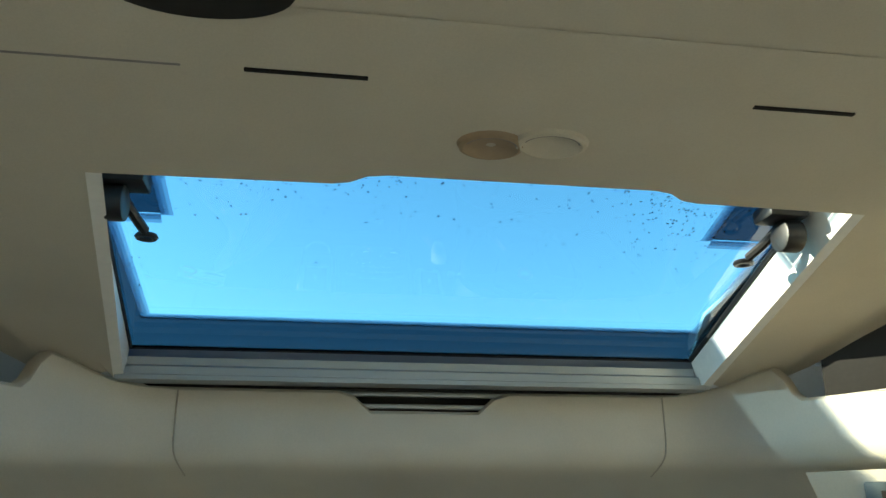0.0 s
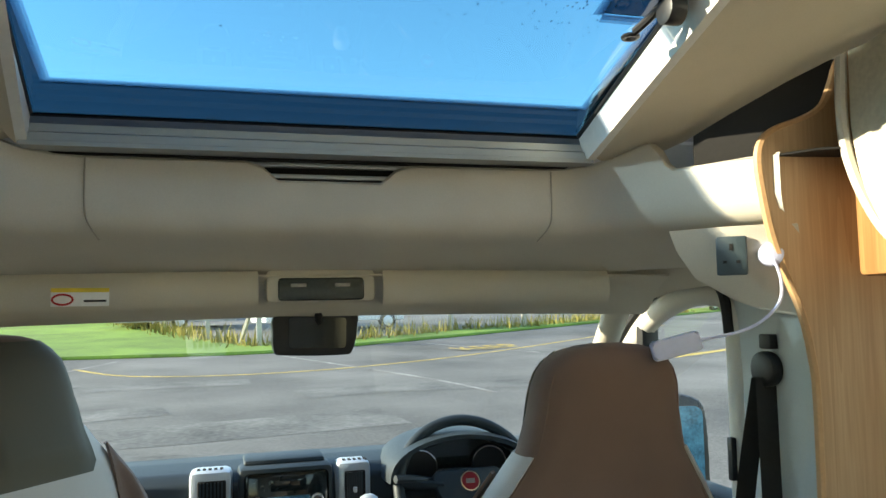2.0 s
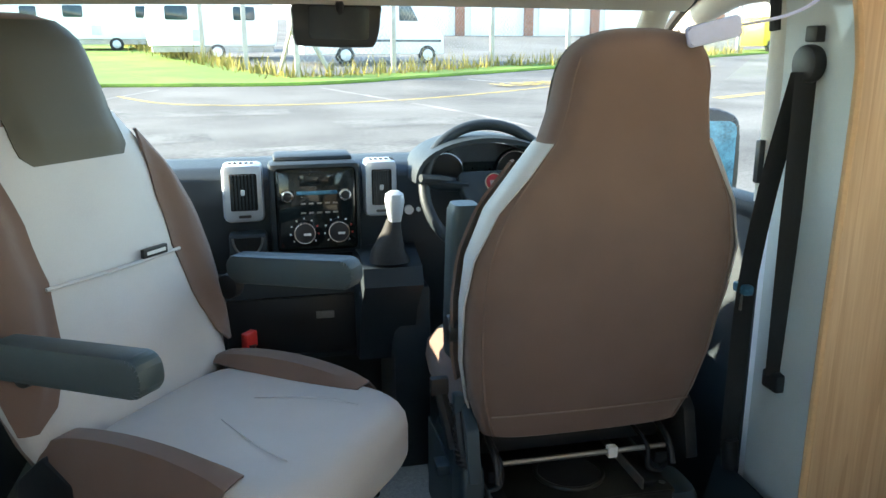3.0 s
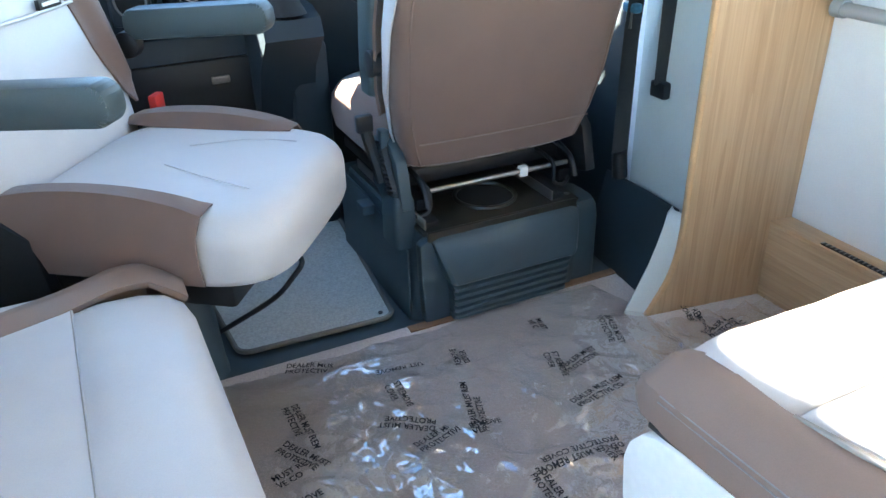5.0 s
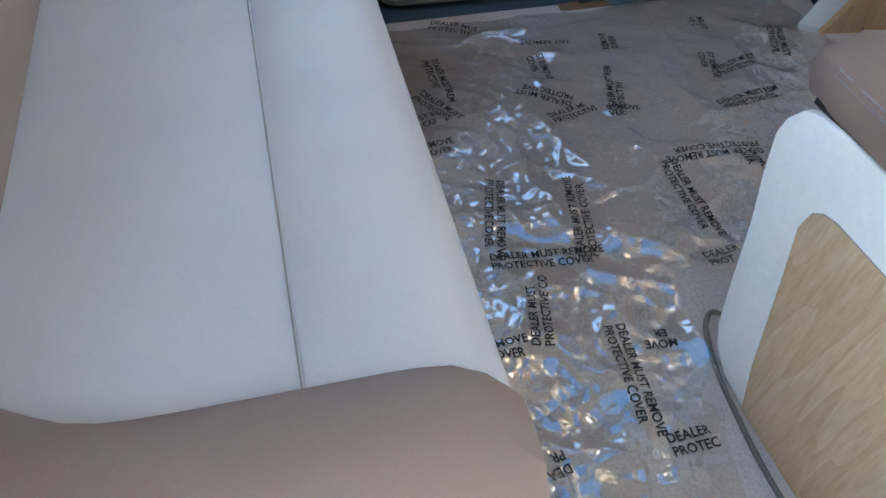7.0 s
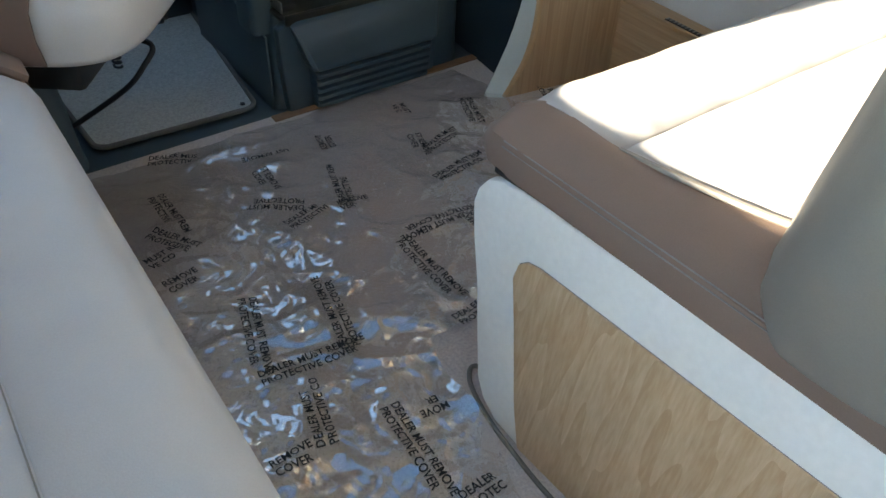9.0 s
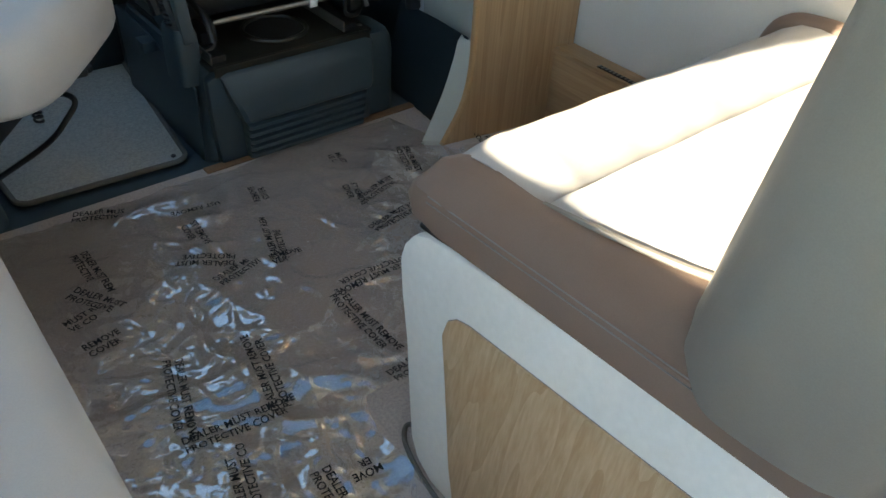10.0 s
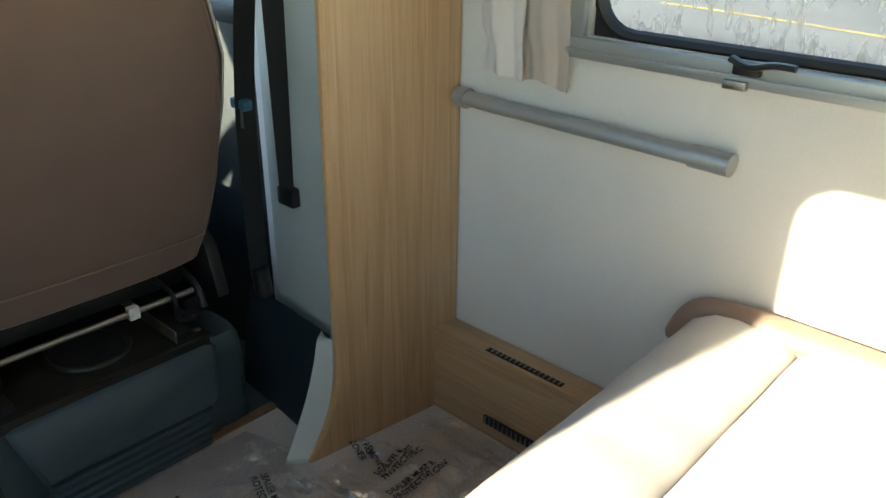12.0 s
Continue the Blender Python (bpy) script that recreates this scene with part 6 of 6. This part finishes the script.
def film():
    g = thing("film_sheet", "crumpled clear protective film with black print on the carpet", "film")
    nx, ny = 200, 300

    def z_at(x, y):
        cr = noise.noise((x * 15 + y * 6, y * 11 - x * 5, 4.4)), noise.noise((x * 27 - y * 9, y * 24 + x * 11, 7.7))
        fold = noise.noise((x * 4.5 - y * 1.5, y * 3.2 + x * 2.0, 11.2)), noise.noise((x * 8.0 + y * 3.0, y * 9.5, 14.9))
        v = 0.003 + 0.008 * (1 - abs(fold[0])) ** 4 + 0.004 * (1 - abs(fold[1])) ** 5 + 0.0022 * (1 - abs(cr[0])) ** 9 + 0.0012 * (1 - abs(cr[1])) ** 9 + 0.006 * abs(noise.noise((x * 5.0, y * 5.0, 1.3))) + 0.016 * max(0.0, 0.35 - abs(noise.noise((x * 3.5 + y * 1.5, y * 6.0, 5.1)))) ** 1.5 + 0.003 * (1 - abs(noise.noise((x * 9 + y * 4, y * 8 - x * 3, 8.0)))) ** 6 + 0.001 * (1 - abs(noise.noise((x * 22, y * 19, 3.0)))) ** 5
        return v

    def length(y0, y1, right, rows_n):
        rows = []
        for j in range(rows_n):
            y = y0 + (y1 - y0) * j / (rows_n - 1)
            x0, x1 = -0.31, right(y)
            row = []
            for i in range(nx):
                x = x0 + (x1 - x0) * i / (nx - 1)
                yy = y + (0.030 * noise.noise((x * 6, y * 3, 2)) - 0.03 * x) * max(0.0, (y - 0.3) / 1.555) ** 3
                row.append((x, yy, z_at(x, yy)))
            rows.append(row)
        part("main_sheet", sheet(rows), M_FILM, g, "clear crumpled polythene")

    length(1.085, 1.855, lambda y: min(0.735, 0.79 - max(0, y - 1.55) * 0.30), ny // 2)
    length(0.30, 1.0849, lambda y: 0.115 - (1.09 - y) * 0.18 + 0.010 * math.sin(y * 23), ny // 2)

    def loose_z(x, y):
        rise = max(0.0, (x - 0.93) / 0.11) * 0.03 * abs(noise.noise((x * 40, y * 18, 9)))
        return 0.008 + 0.02 * abs(noise.noise((x * 18, y * 12, 3))) + 0.006 * (1 - abs(noise.noise((x * 30, y * 26, 6)))) ** 5 + rise

    rows = []
    for j in range(60):
        rows.append([(x, y, loose_z(x, y)) for x, y in ((0.715 + 0.32 * i / 59, 1.12 + 0.50 * j / 59 - 0.05 * i / 59) for i in range(60))])
    part("loose_end", sheet(rows), M_FILM, g, "clear crumpled polythene")

    def printed(words, x, y, a, height):
        """Two printed lines that start at x, y and follow the creases of the film."""
        ob = lettering("print", words, 0.0182, M_INK, g, Matrix.Identity(4), "black printed words", 0.0)
        c, d = math.cos(radians(a)), math.sin(radians(a))
        for v in ob.data.vertices:
            u, w = v.co.x * 1.0, v.co.y * 1.12
            px, py = x + c * u - d * w, y + d * u + c * w
            v.co = (px, py, height(px, py) + 0.0022)

    line, cover = "DEALER MUST REMOVE", "\nPROTECTIVE COVER"
    for words, x, y, a in [
        (line + cover, -0.022, 1.003, -94), ("DEALER\nPROTEC", -0.027, 0.801, 1), ("DEALER MUST\nPROTECTIVE CO", -0.145, 0.988, 77), ("MOVE\n  ER", 0.057, 0.958, 172), ("REMOVE\nCOVER", -0.231, 0.995, 2),
        ("DEA\nPR", -0.166, 0.805, -171), (line + cover, -0.172, 1.166, -6), (line + cover, -0.015, 1.142, 79), (line + cover, -0.107, 1.351, -106), (line + cover, 0.400, 1.324, 176), (line + cover, 0.216, 1.330, -88),
        ("DEALER\nPROT", 0.173, 1.096, 4), ("REMOVE\nVER", 0.368, 1.315, -85), ("DEALER MUST REM\nPROTECTIVE CO", 0.380, 1.456, 12), ("DEALER MI\nPROTECTIVI", 0.040, 1.490, 16), ("REMOVE\nVER", 0.157, 1.489, -5),
        ("ST REMOVE\nCOVER", 0.445, 1.639, -107), ("DEALER MUST REM\nPROTECTIVE", 0.173, 1.480, 73), ("REMOVE\nCOVER", 0.242, 1.689, 77), ("ST REMOVE\nCOVER", 0.078, 1.696, -94), ("DEALER MUS\nPROTECTIV", -0.113, 1.858, -26),
        ("UST REMOVE", 0.165, 1.736, 169), ("REMOVE\nCOVER", -0.225, 1.445, 12), ("MUST RE\nVE CO", -0.232, 1.525, 14), ("DEALER MUST REM\nPROTECTIVE", -0.140, 1.732, -89), ("MUST\nVE C", 0.484, 1.771, -97), ("DEALER MUST\nPROTECTIVE", 0.431, 1.573, 14),
        ("DEALER MUST\nPROTECTIVE", 0.636, 1.700, -108), ("DEALER MUST\nPROTECTIVE", 0.10, 1.53, 150), ("DEALER MUST\nPROTECTIVE", -0.19, 1.62, -60)]:
        printed(words, x, y, a, z_at)
    for words, x, y, a in (("DEALER MUST\nPROTECTIVE C", 0.798, 1.529, 6), ("DEALER MUST R\nPROTECTIVE COV", 0.776, 1.471, 0), ("ST REMOVE\nCOVER", 0.841, 1.64, -104)):
        printed(words, x, y, a, loose_z)


film()


# ---------------------------------------------------------------- outside
RISE = 0.045


def ground_z(y):
    return -0.55 + RISE * (y - 3.0)


structure("ground", sheet([[(x, y, ground_z(y)) for x in np.linspace(-400, 400, 5)] for y in (-120, 0, 60, 160)] + [[(x, 1500, ground_z(160) + 4) for x in np.linspace(-1500, 1500, 5)]]), M_ASPHALT, "worn grey asphalt yard rising away from the camper", "ground", False)


def patch(name, pts, lift, mat, label, category):
    bm = bmesh.new()
    bm.faces.new([bm.verts.new((x, y, ground_z(y) + lift)) for x, y in pts])
    return structure(name, bm, mat, label, category, False)


GRASS_EDGE = [(-30, 22.0), (-12, 21.6), (-4, 21.3), (0.9, 21.2), (4.3, 23.1), (7.4, 24.9), (11.6, 27.6), (30, 39)]
patch("grass", GRASS_EDGE + [(30, 41.5), (11.6, 30.0), (7.4, 27.0), (4.3, 25.0), (1.2, 23.6), (-0.7, 26.5), (-4, 37), (-10, 60), (-60, 60), (-60, 22)], 0.04, M_GRASS, "bright sunlit grass verge", "grass")
structure("kerb", tube([(x, y, ground_z(y) + 0.02) for x, y in GRASS_EDGE], 0.07, 6, 4), M_GRASS, "overgrown grass kerb along the yard", "kerb")


def weeds():
    rnd = random.Random(8)
    bm = bmesh.new()
    line = [(-9, 52), (-4.07, 35.9), (-2.24, 30.6), (-0.67, 26.1), (0.77, 23.2), (3.71, 24.6), (7.58, 27.3), (10.84, 28.5), (22, 35)]
    for (x0, y0), (x1, y1) in zip(line, line[1:]):
        n = int(math.hypot(x1 - x0, y1 - y0) * 55)
        for k in range(n):
            f = rnd.random()
            x, y = x0 + (x1 - x0) * f + rnd.gauss(0, 0.35), y0 + (y1 - y0) * f + rnd.gauss(0, 0.35)
            h, a = rnd.uniform(0.1, 0.55) * (1.5 if rnd.random() < 0.15 else 1), rnd.uniform(0, 6.28)
            w = rnd.uniform(0.015, 0.04)
            b = Vector((x, y, ground_z(y)))
            s = Vector((math.cos(a) * w, math.sin(a) * w, 0))
            tip = b + Vector((rnd.gauss(0, 0.12), rnd.gauss(0, 0.12), h))
            vs = [bm.verts.new(b - s), bm.verts.new(b + s), bm.verts.new(tip)]
            bm.faces.new(vs)
    o = link_mesh("weeds", bm, M_WEED, False)
    tagged(o, "tall dry yellow weeds along the fence", "weeds", "", "stuff")


weeds()


def stripe(pts, w, mat, label, lift=0.006):
    rows = []
    ps = smooth_path([(x, y, 0) for x, y in pts], 8)
    for i, p in enumerate(ps):
        way = (ps[min(i + 1, len(ps) - 1)] - ps[max(i - 1, 0)]).normalized()
        n = Vector((-way.y, way.x, 0)) * w / 2
        rows.append([(q.x, q.y, ground_z(q.y) + lift) for q in (p - n, p + n)])
    structure("road_marking", sheet(rows), mat, label, "road marking", False)


stripe([(-3.3, 19.0), (-1.9, 17.3), (0.66, 16.9), (3.93, 18.0), (8.15, 20.8), (16, 27)], 0.10, M_ROADYELLOW, "thin yellow line curving across the yard")
stripe([(9.9, 16.8), (12.7, 18.2), (18, 21)], 0.25, M_ROADYELLOW, "yellow line across the yard")
stripe([(10.2, 6.0), (10.4, 4.0), (10.6, -4)], 0.12, M_ROADYELLOW, "yellow line beside the camper")
stripe([(-2.6, 20.4), (-4.5, 16)], 0.10, M_ROADWHITE, "faded white bay line")
stripe([(1.2, 20.4), (3.4, 15.5), (4.2, 13)], 0.10, M_ROADWHITE, "faded white bay line")
stripe([(5.5, 22.5), (7.5, 19)], 0.10, M_ROADWHITE, "faded white bay line")
rnd = random.Random(21)
for k in range(6):
    y = 8 + 1.5 * k + rnd.uniform(-0.3, 0.3)
    x = rnd.uniform(-3, 4)
    stripe([(x - rnd.uniform(1.5, 3), y), (x, y + rnd.uniform(-0.3, 0.3)), (x + rnd.uniform(1.5, 3.5), y + rnd.uniform(-0.2, 0.4))], rnd.uniform(0.7, 1.4), M_SCUFF, "pale scuffed band on the asphalt", 0.004)
kp = structure("road_words", box(5.3, 5.302, 20, 20.002, ground_z(20) - 0.02, ground_z(20) - 0.01), M_ROADYELLOW, "worn yellow painted letters on the asphalt", "road marking")
lettering("painted_words", "KEEP", 1.15, M_ROADYELLOW, kp, pose(6.9, 20.35, ground_z(20.6) + 0.012, math.degrees(math.atan(RISE)), 0, 30), "worn yellow letters", 0.001, "CENTER")


def fence():
    g = thing("mesh_fence", "chain-link fence on concrete posts", "fence")
    line = [(-9, 52), (-4.07, 35.9), (-2.24, 30.6), (-0.67, 26.1), (0.77, 23.2), (3.71, 24.6), (7.58, 27.3), (10.84, 28.5), (15.5, 31.2), (22, 35)]
    for x, y in line:
        part("post", box(x - 0.07, x + 0.07, y - 0.07, y + 0.07, ground_z(y), ground_z(y) + 2.3, 0.01), M_CONCRETE, g, "square concrete post")
    x, y = 0.77, 23.2
    part("brace", tube([(x + 1.0, y + 0.5, ground_z(y) + 0.05), (x + 0.05, y, ground_z(y) + 1.7)], 0.07, 6, 2), M_CONCRETE, g, "sloping concrete brace")
    part("brace", tube([(x - 0.5, y + 1.0, ground_z(y) + 0.05), (x - 0.02, y, ground_z(y) + 1.7)], 0.07, 6, 2), M_CONCRETE, g, "sloping concrete brace")
    bm = bmesh.new()
    for (x0, y0), (x1, y1) in zip(line[4:], line[5:]):
        L = math.hypot(x1 - x0, y1 - y0)
        n = int(L / 0.16)
        for k in range(-12, n):
            for d in (0, 1):
                a, b = (k, k + 12) if d == 0 else (k + 12, k)
                pts = []
                for q, z in ((a, 0.05), (b, 2.1)):
                    pts.append((q, z))
                (qa, za), (qb, zb) = pts
                ta, tb = 0.0, 1.0
                lo, hi = sorted((qa, qb))
                if hi <= 0 or lo >= n:
                    continue
                def at(q):
                    f = (q - qa) / (qb - qa)
                    return za + (zb - za) * f
                qa2, qb2 = max(0, min(n, qa)), max(0, min(n, qb))
                p, r = [], 0.006
                for q in (qa2, qb2):
                    f = q / n
                    yy = y0 + (y1 - y0) * f
                    p.append(Vector((x0 + (x1 - x0) * f, yy, ground_z(yy) + at(q))))
                up = Vector((0, 0, r))
                sd = Vector((r, 0, 0))
                bm.faces.new([bm.verts.new(v) for v in (p[0] - up, p[1] - up, p[1] + up, p[0] + up)])
    m = part("wire_mesh", bm, M_WIRE, g, "galvanised chain-link mesh", False)
    m["kind"] = "stuff"


fence()


def wheel_at(name, x, y, z, r, parent, rz):
    w = part(name, disc(r, 0.2, pose(x, y, z, 0, 0, rz) @ pose(0, -0.1, 0), 24, 0.03), M_RUBBER, parent, "black tyre")
    part("rim", disc(r * 0.62, 0.21, pose(x, y, z, 0, 0, rz) @ pose(0, -0.105, 0), 20, 0.02), M_SILVER, w, "silver wheel rim")
    return w


def parked_van():
    """White panel van with a cab, side-on behind the fence."""
    g = thing("parked_van", "white panel van parked behind the fence", "van", at=(4.5, 29.0, ground_z(29)), rz=14)
    out = [(-3.4, 0.35), (-3.4, 2.45), (-3.2, 2.6), (0.35, 2.6), (0.6, 2.45), (1.15, 1.5), (1.75, 1.22), (1.95, 0.95), (1.95, 0.35)]
    part("body", prism(out, 1.9, None, 0.06), M_VANWHITE, g, "white painted body")
    part("side_window", prism([(0.15, 1.5), (0.15, 2.2), (0.5, 2.2), (0.9, 1.5)], 0.02, pose(0, -0.012, 0), 0.005), M_VANGLASS, g, "dark cab window")
    part("trim_stripe", box(-3.3, 1.8, -0.02, 0.0, 0.78, 0.86), M_BOX, g, "grey rubbing strip")
    part("grille", box(1.93, 1.97, 0.3, 1.6, 0.5, 0.8, 0.02), M_BLACK, g)
    for x in (1.25, -1.9):
        wheel_at("wheel", x, 0.06, 0.33, 0.33, g, 0)


parked_van()


def caravan(x, y, rz, L, h, label):
    g = thing("caravan", label, "caravan", "white caravans behind the fence", (x, y, ground_z(y)), rz)
    out = [(-L / 2, 0.5), (-L / 2 - 0.12, 1.3), (-L / 2 + 0.1, h - 0.15), (-L / 2 + 0.35, h), (L / 2 - 0.35, h), (L / 2 - 0.1, h - 0.15), (L / 2 + 0.12, 1.3), (L / 2, 0.5)]
    part("body", prism(out, 2.2, None, 0.08), M_VANWHITE, g, "white caravan body")
    for k in (-0.28, 0.25):
        part("window", prism(rounded(k * L - 0.4, k * L + 0.4, 1.45, 1.95, 0.08), 0.03, pose(0, -0.02, 0), 0.006), M_VANGLASS, g, "dark window")
    part("hatch", prism(rounded(-0.12 * L - 0.2, -0.12 * L + 0.2, 0.7, 1.1, 0.04), 0.02, pose(0, -0.012, 0), 0.004), M_SILVER, g)
    part("skirt", box(-L / 2 + 0.1, L / 2 - 0.1, 0.05, 2.1, 0.3, 0.5), M_CONCRETE, g)
    wheel_at("wheel", 0.1, 0.1, 0.3, 0.3, g, 0)


caravan(-1.9, 32.0, 8, 4.6, 2.7, "white caravan parked end to end behind the fence")
caravan(-6.6, 39.0, 10, 5.6, 2.7, "long white caravan parked behind the fence")
caravan(-13.5, 47.0, 14, 5.6, 2.7, "white caravan far along the fence")
caravan(-21, 52.0, 10, 6, 2.7, "white caravan far along the fence")


def garages():
    g = thing("garage_row", "low white garage row with brick piers", "building")
    z0 = ground_z(58)
    part("wall", box(6, 60, 62, 68, z0 - 0.5, z0 + 3.4), M_VANWHITE, g, "white rendered wall")
    part("roof", box(5.5, 60.5, 61.6, 68.5, z0 + 3.4, z0 + 3.6), M_CONCRETE, g)
    for k in range(9):
        x = 9 + 5.6 * k
        part("pier", box(x, x + 0.7, 61.7, 62.1, z0 - 0.5, z0 + 3.3), M_BRICK, g, "red brick pier")
        part("garage_door", box(x + 1.2, x + 5.0, 61.85, 62.02, z0 - 0.4, z0 + 2.4, 0.01), M_WHITE, g, "white up-and-over door")
    h = thing("workshop", "far pale workshop building", "building")
    part("wall", box(40, 75, 48, 60, ground_z(50) - 0.5, ground_z(50) + 4.2), M_VANWHITE, h)
    part("roof", box(39.5, 75.5, 47.5, 60.5, ground_z(50) + 4.2, ground_z(50) + 4.5), M_CONCRETE, h)
    for k in range(4):
        part("door", box(42 + 7 * k, 45 + 7 * k, 47.9, 48.02, ground_z(50) - 0.4, ground_z(50) + 3.0), M_BOX if k % 2 else M_BRICK, h)


garages()


def tree(x, y, h, leaf, label, seed, leaves=2600, spread=1.0):
    rnd = random.Random(seed)
    g = thing("tree", label, "tree", at=(x, y, ground_z(min(y, 160))))
    bm = bmesh.new()
    tube([(0, 0, 0), (0.1, 0.05, h * 0.3), (0.0, 0.1, h * 0.6), (0.1, 0, h * 0.85)], 0.16, 8, 4, bm=bm)
    tips = []
    for k in range(26):
        a, z = rnd.uniform(0, 6.28), h * rnd.uniform(0.3, 0.8)
        r = h * spread * rnd.uniform(0.16, 0.36)
        end = (r * math.cos(a), r * math.sin(a), z + h * rnd.uniform(0.05, 0.24))
        tube([(0, 0, z), (end[0] * 0.5, end[1] * 0.5, z + (end[2] - z) * 0.65), end], 0.035, 5, 3, bm=bm)
        tips.append((Vector((0, 0, z)), Vector(end)))
    part("trunk", bm, M_BARK, g, "grey branching trunk")
    bm = bmesh.new()
    for k in range(leaves):
        a, b = rnd.choice(tips)
        p = a.lerp(b, rnd.uniform(0.4, 1.1)) + Vector((rnd.gauss(0, 0.05), rnd.gauss(0, 0.05), rnd.gauss(0, 0.05))) * h
        s = rnd.uniform(0.05, 0.12)
        u, v = Vector([rnd.gauss(0, 1) for _ in "xyz"]).normalized() * s, Vector([rnd.gauss(0, 1) for _ in "xyz"]).normalized() * s * 0.6
        bm.faces.new([bm.verts.new(q) for q in (p - u, p - v, p + u, p + v)])
    part("crown", bm, leaf, g, "loose crown of small leaves", False)


tree(-24, 70, 27, M_LEAF, "bare-topped autumn tree far behind the caravans", 5, 1400, 0.8)
tree(-29, 73, 24, M_LEAF, "bare-topped autumn tree far behind the caravans", 6, 1200, 0.8)
tree(30, 40, 5.5, M_LEAFGREEN, "green bushy tree beside the yard", 9, 3000, 1.2)
tree(36, 46, 6.5, M_LEAFGREEN, "green bushy tree beside the yard", 10, 3000, 1.2)
yv = thing("yellow_van", "small yellow van parked far off", "van", at=(25.5, 36.5, ground_z(36.5)), rz=20)
part("body", prism([(-1.6, 0.3), (-1.6, 1.5), (-1.3, 1.7), (0.6, 1.7), (1.1, 1.1), (1.7, 0.95), (1.7, 0.3)], 1.6, None, 0.05), M_VERGE, yv, "yellow painted body")
part("window", prism([(-0.2, 1.1), (-0.2, 1.55), (0.5, 1.55), (0.85, 1.1)], 0.02, pose(0, -0.012, 0)), M_VANGLASS, yv)
for x in (1.1, -1.0):
    wheel_at("wheel", x, 0.06, 0.3, 0.3, yv, 0)
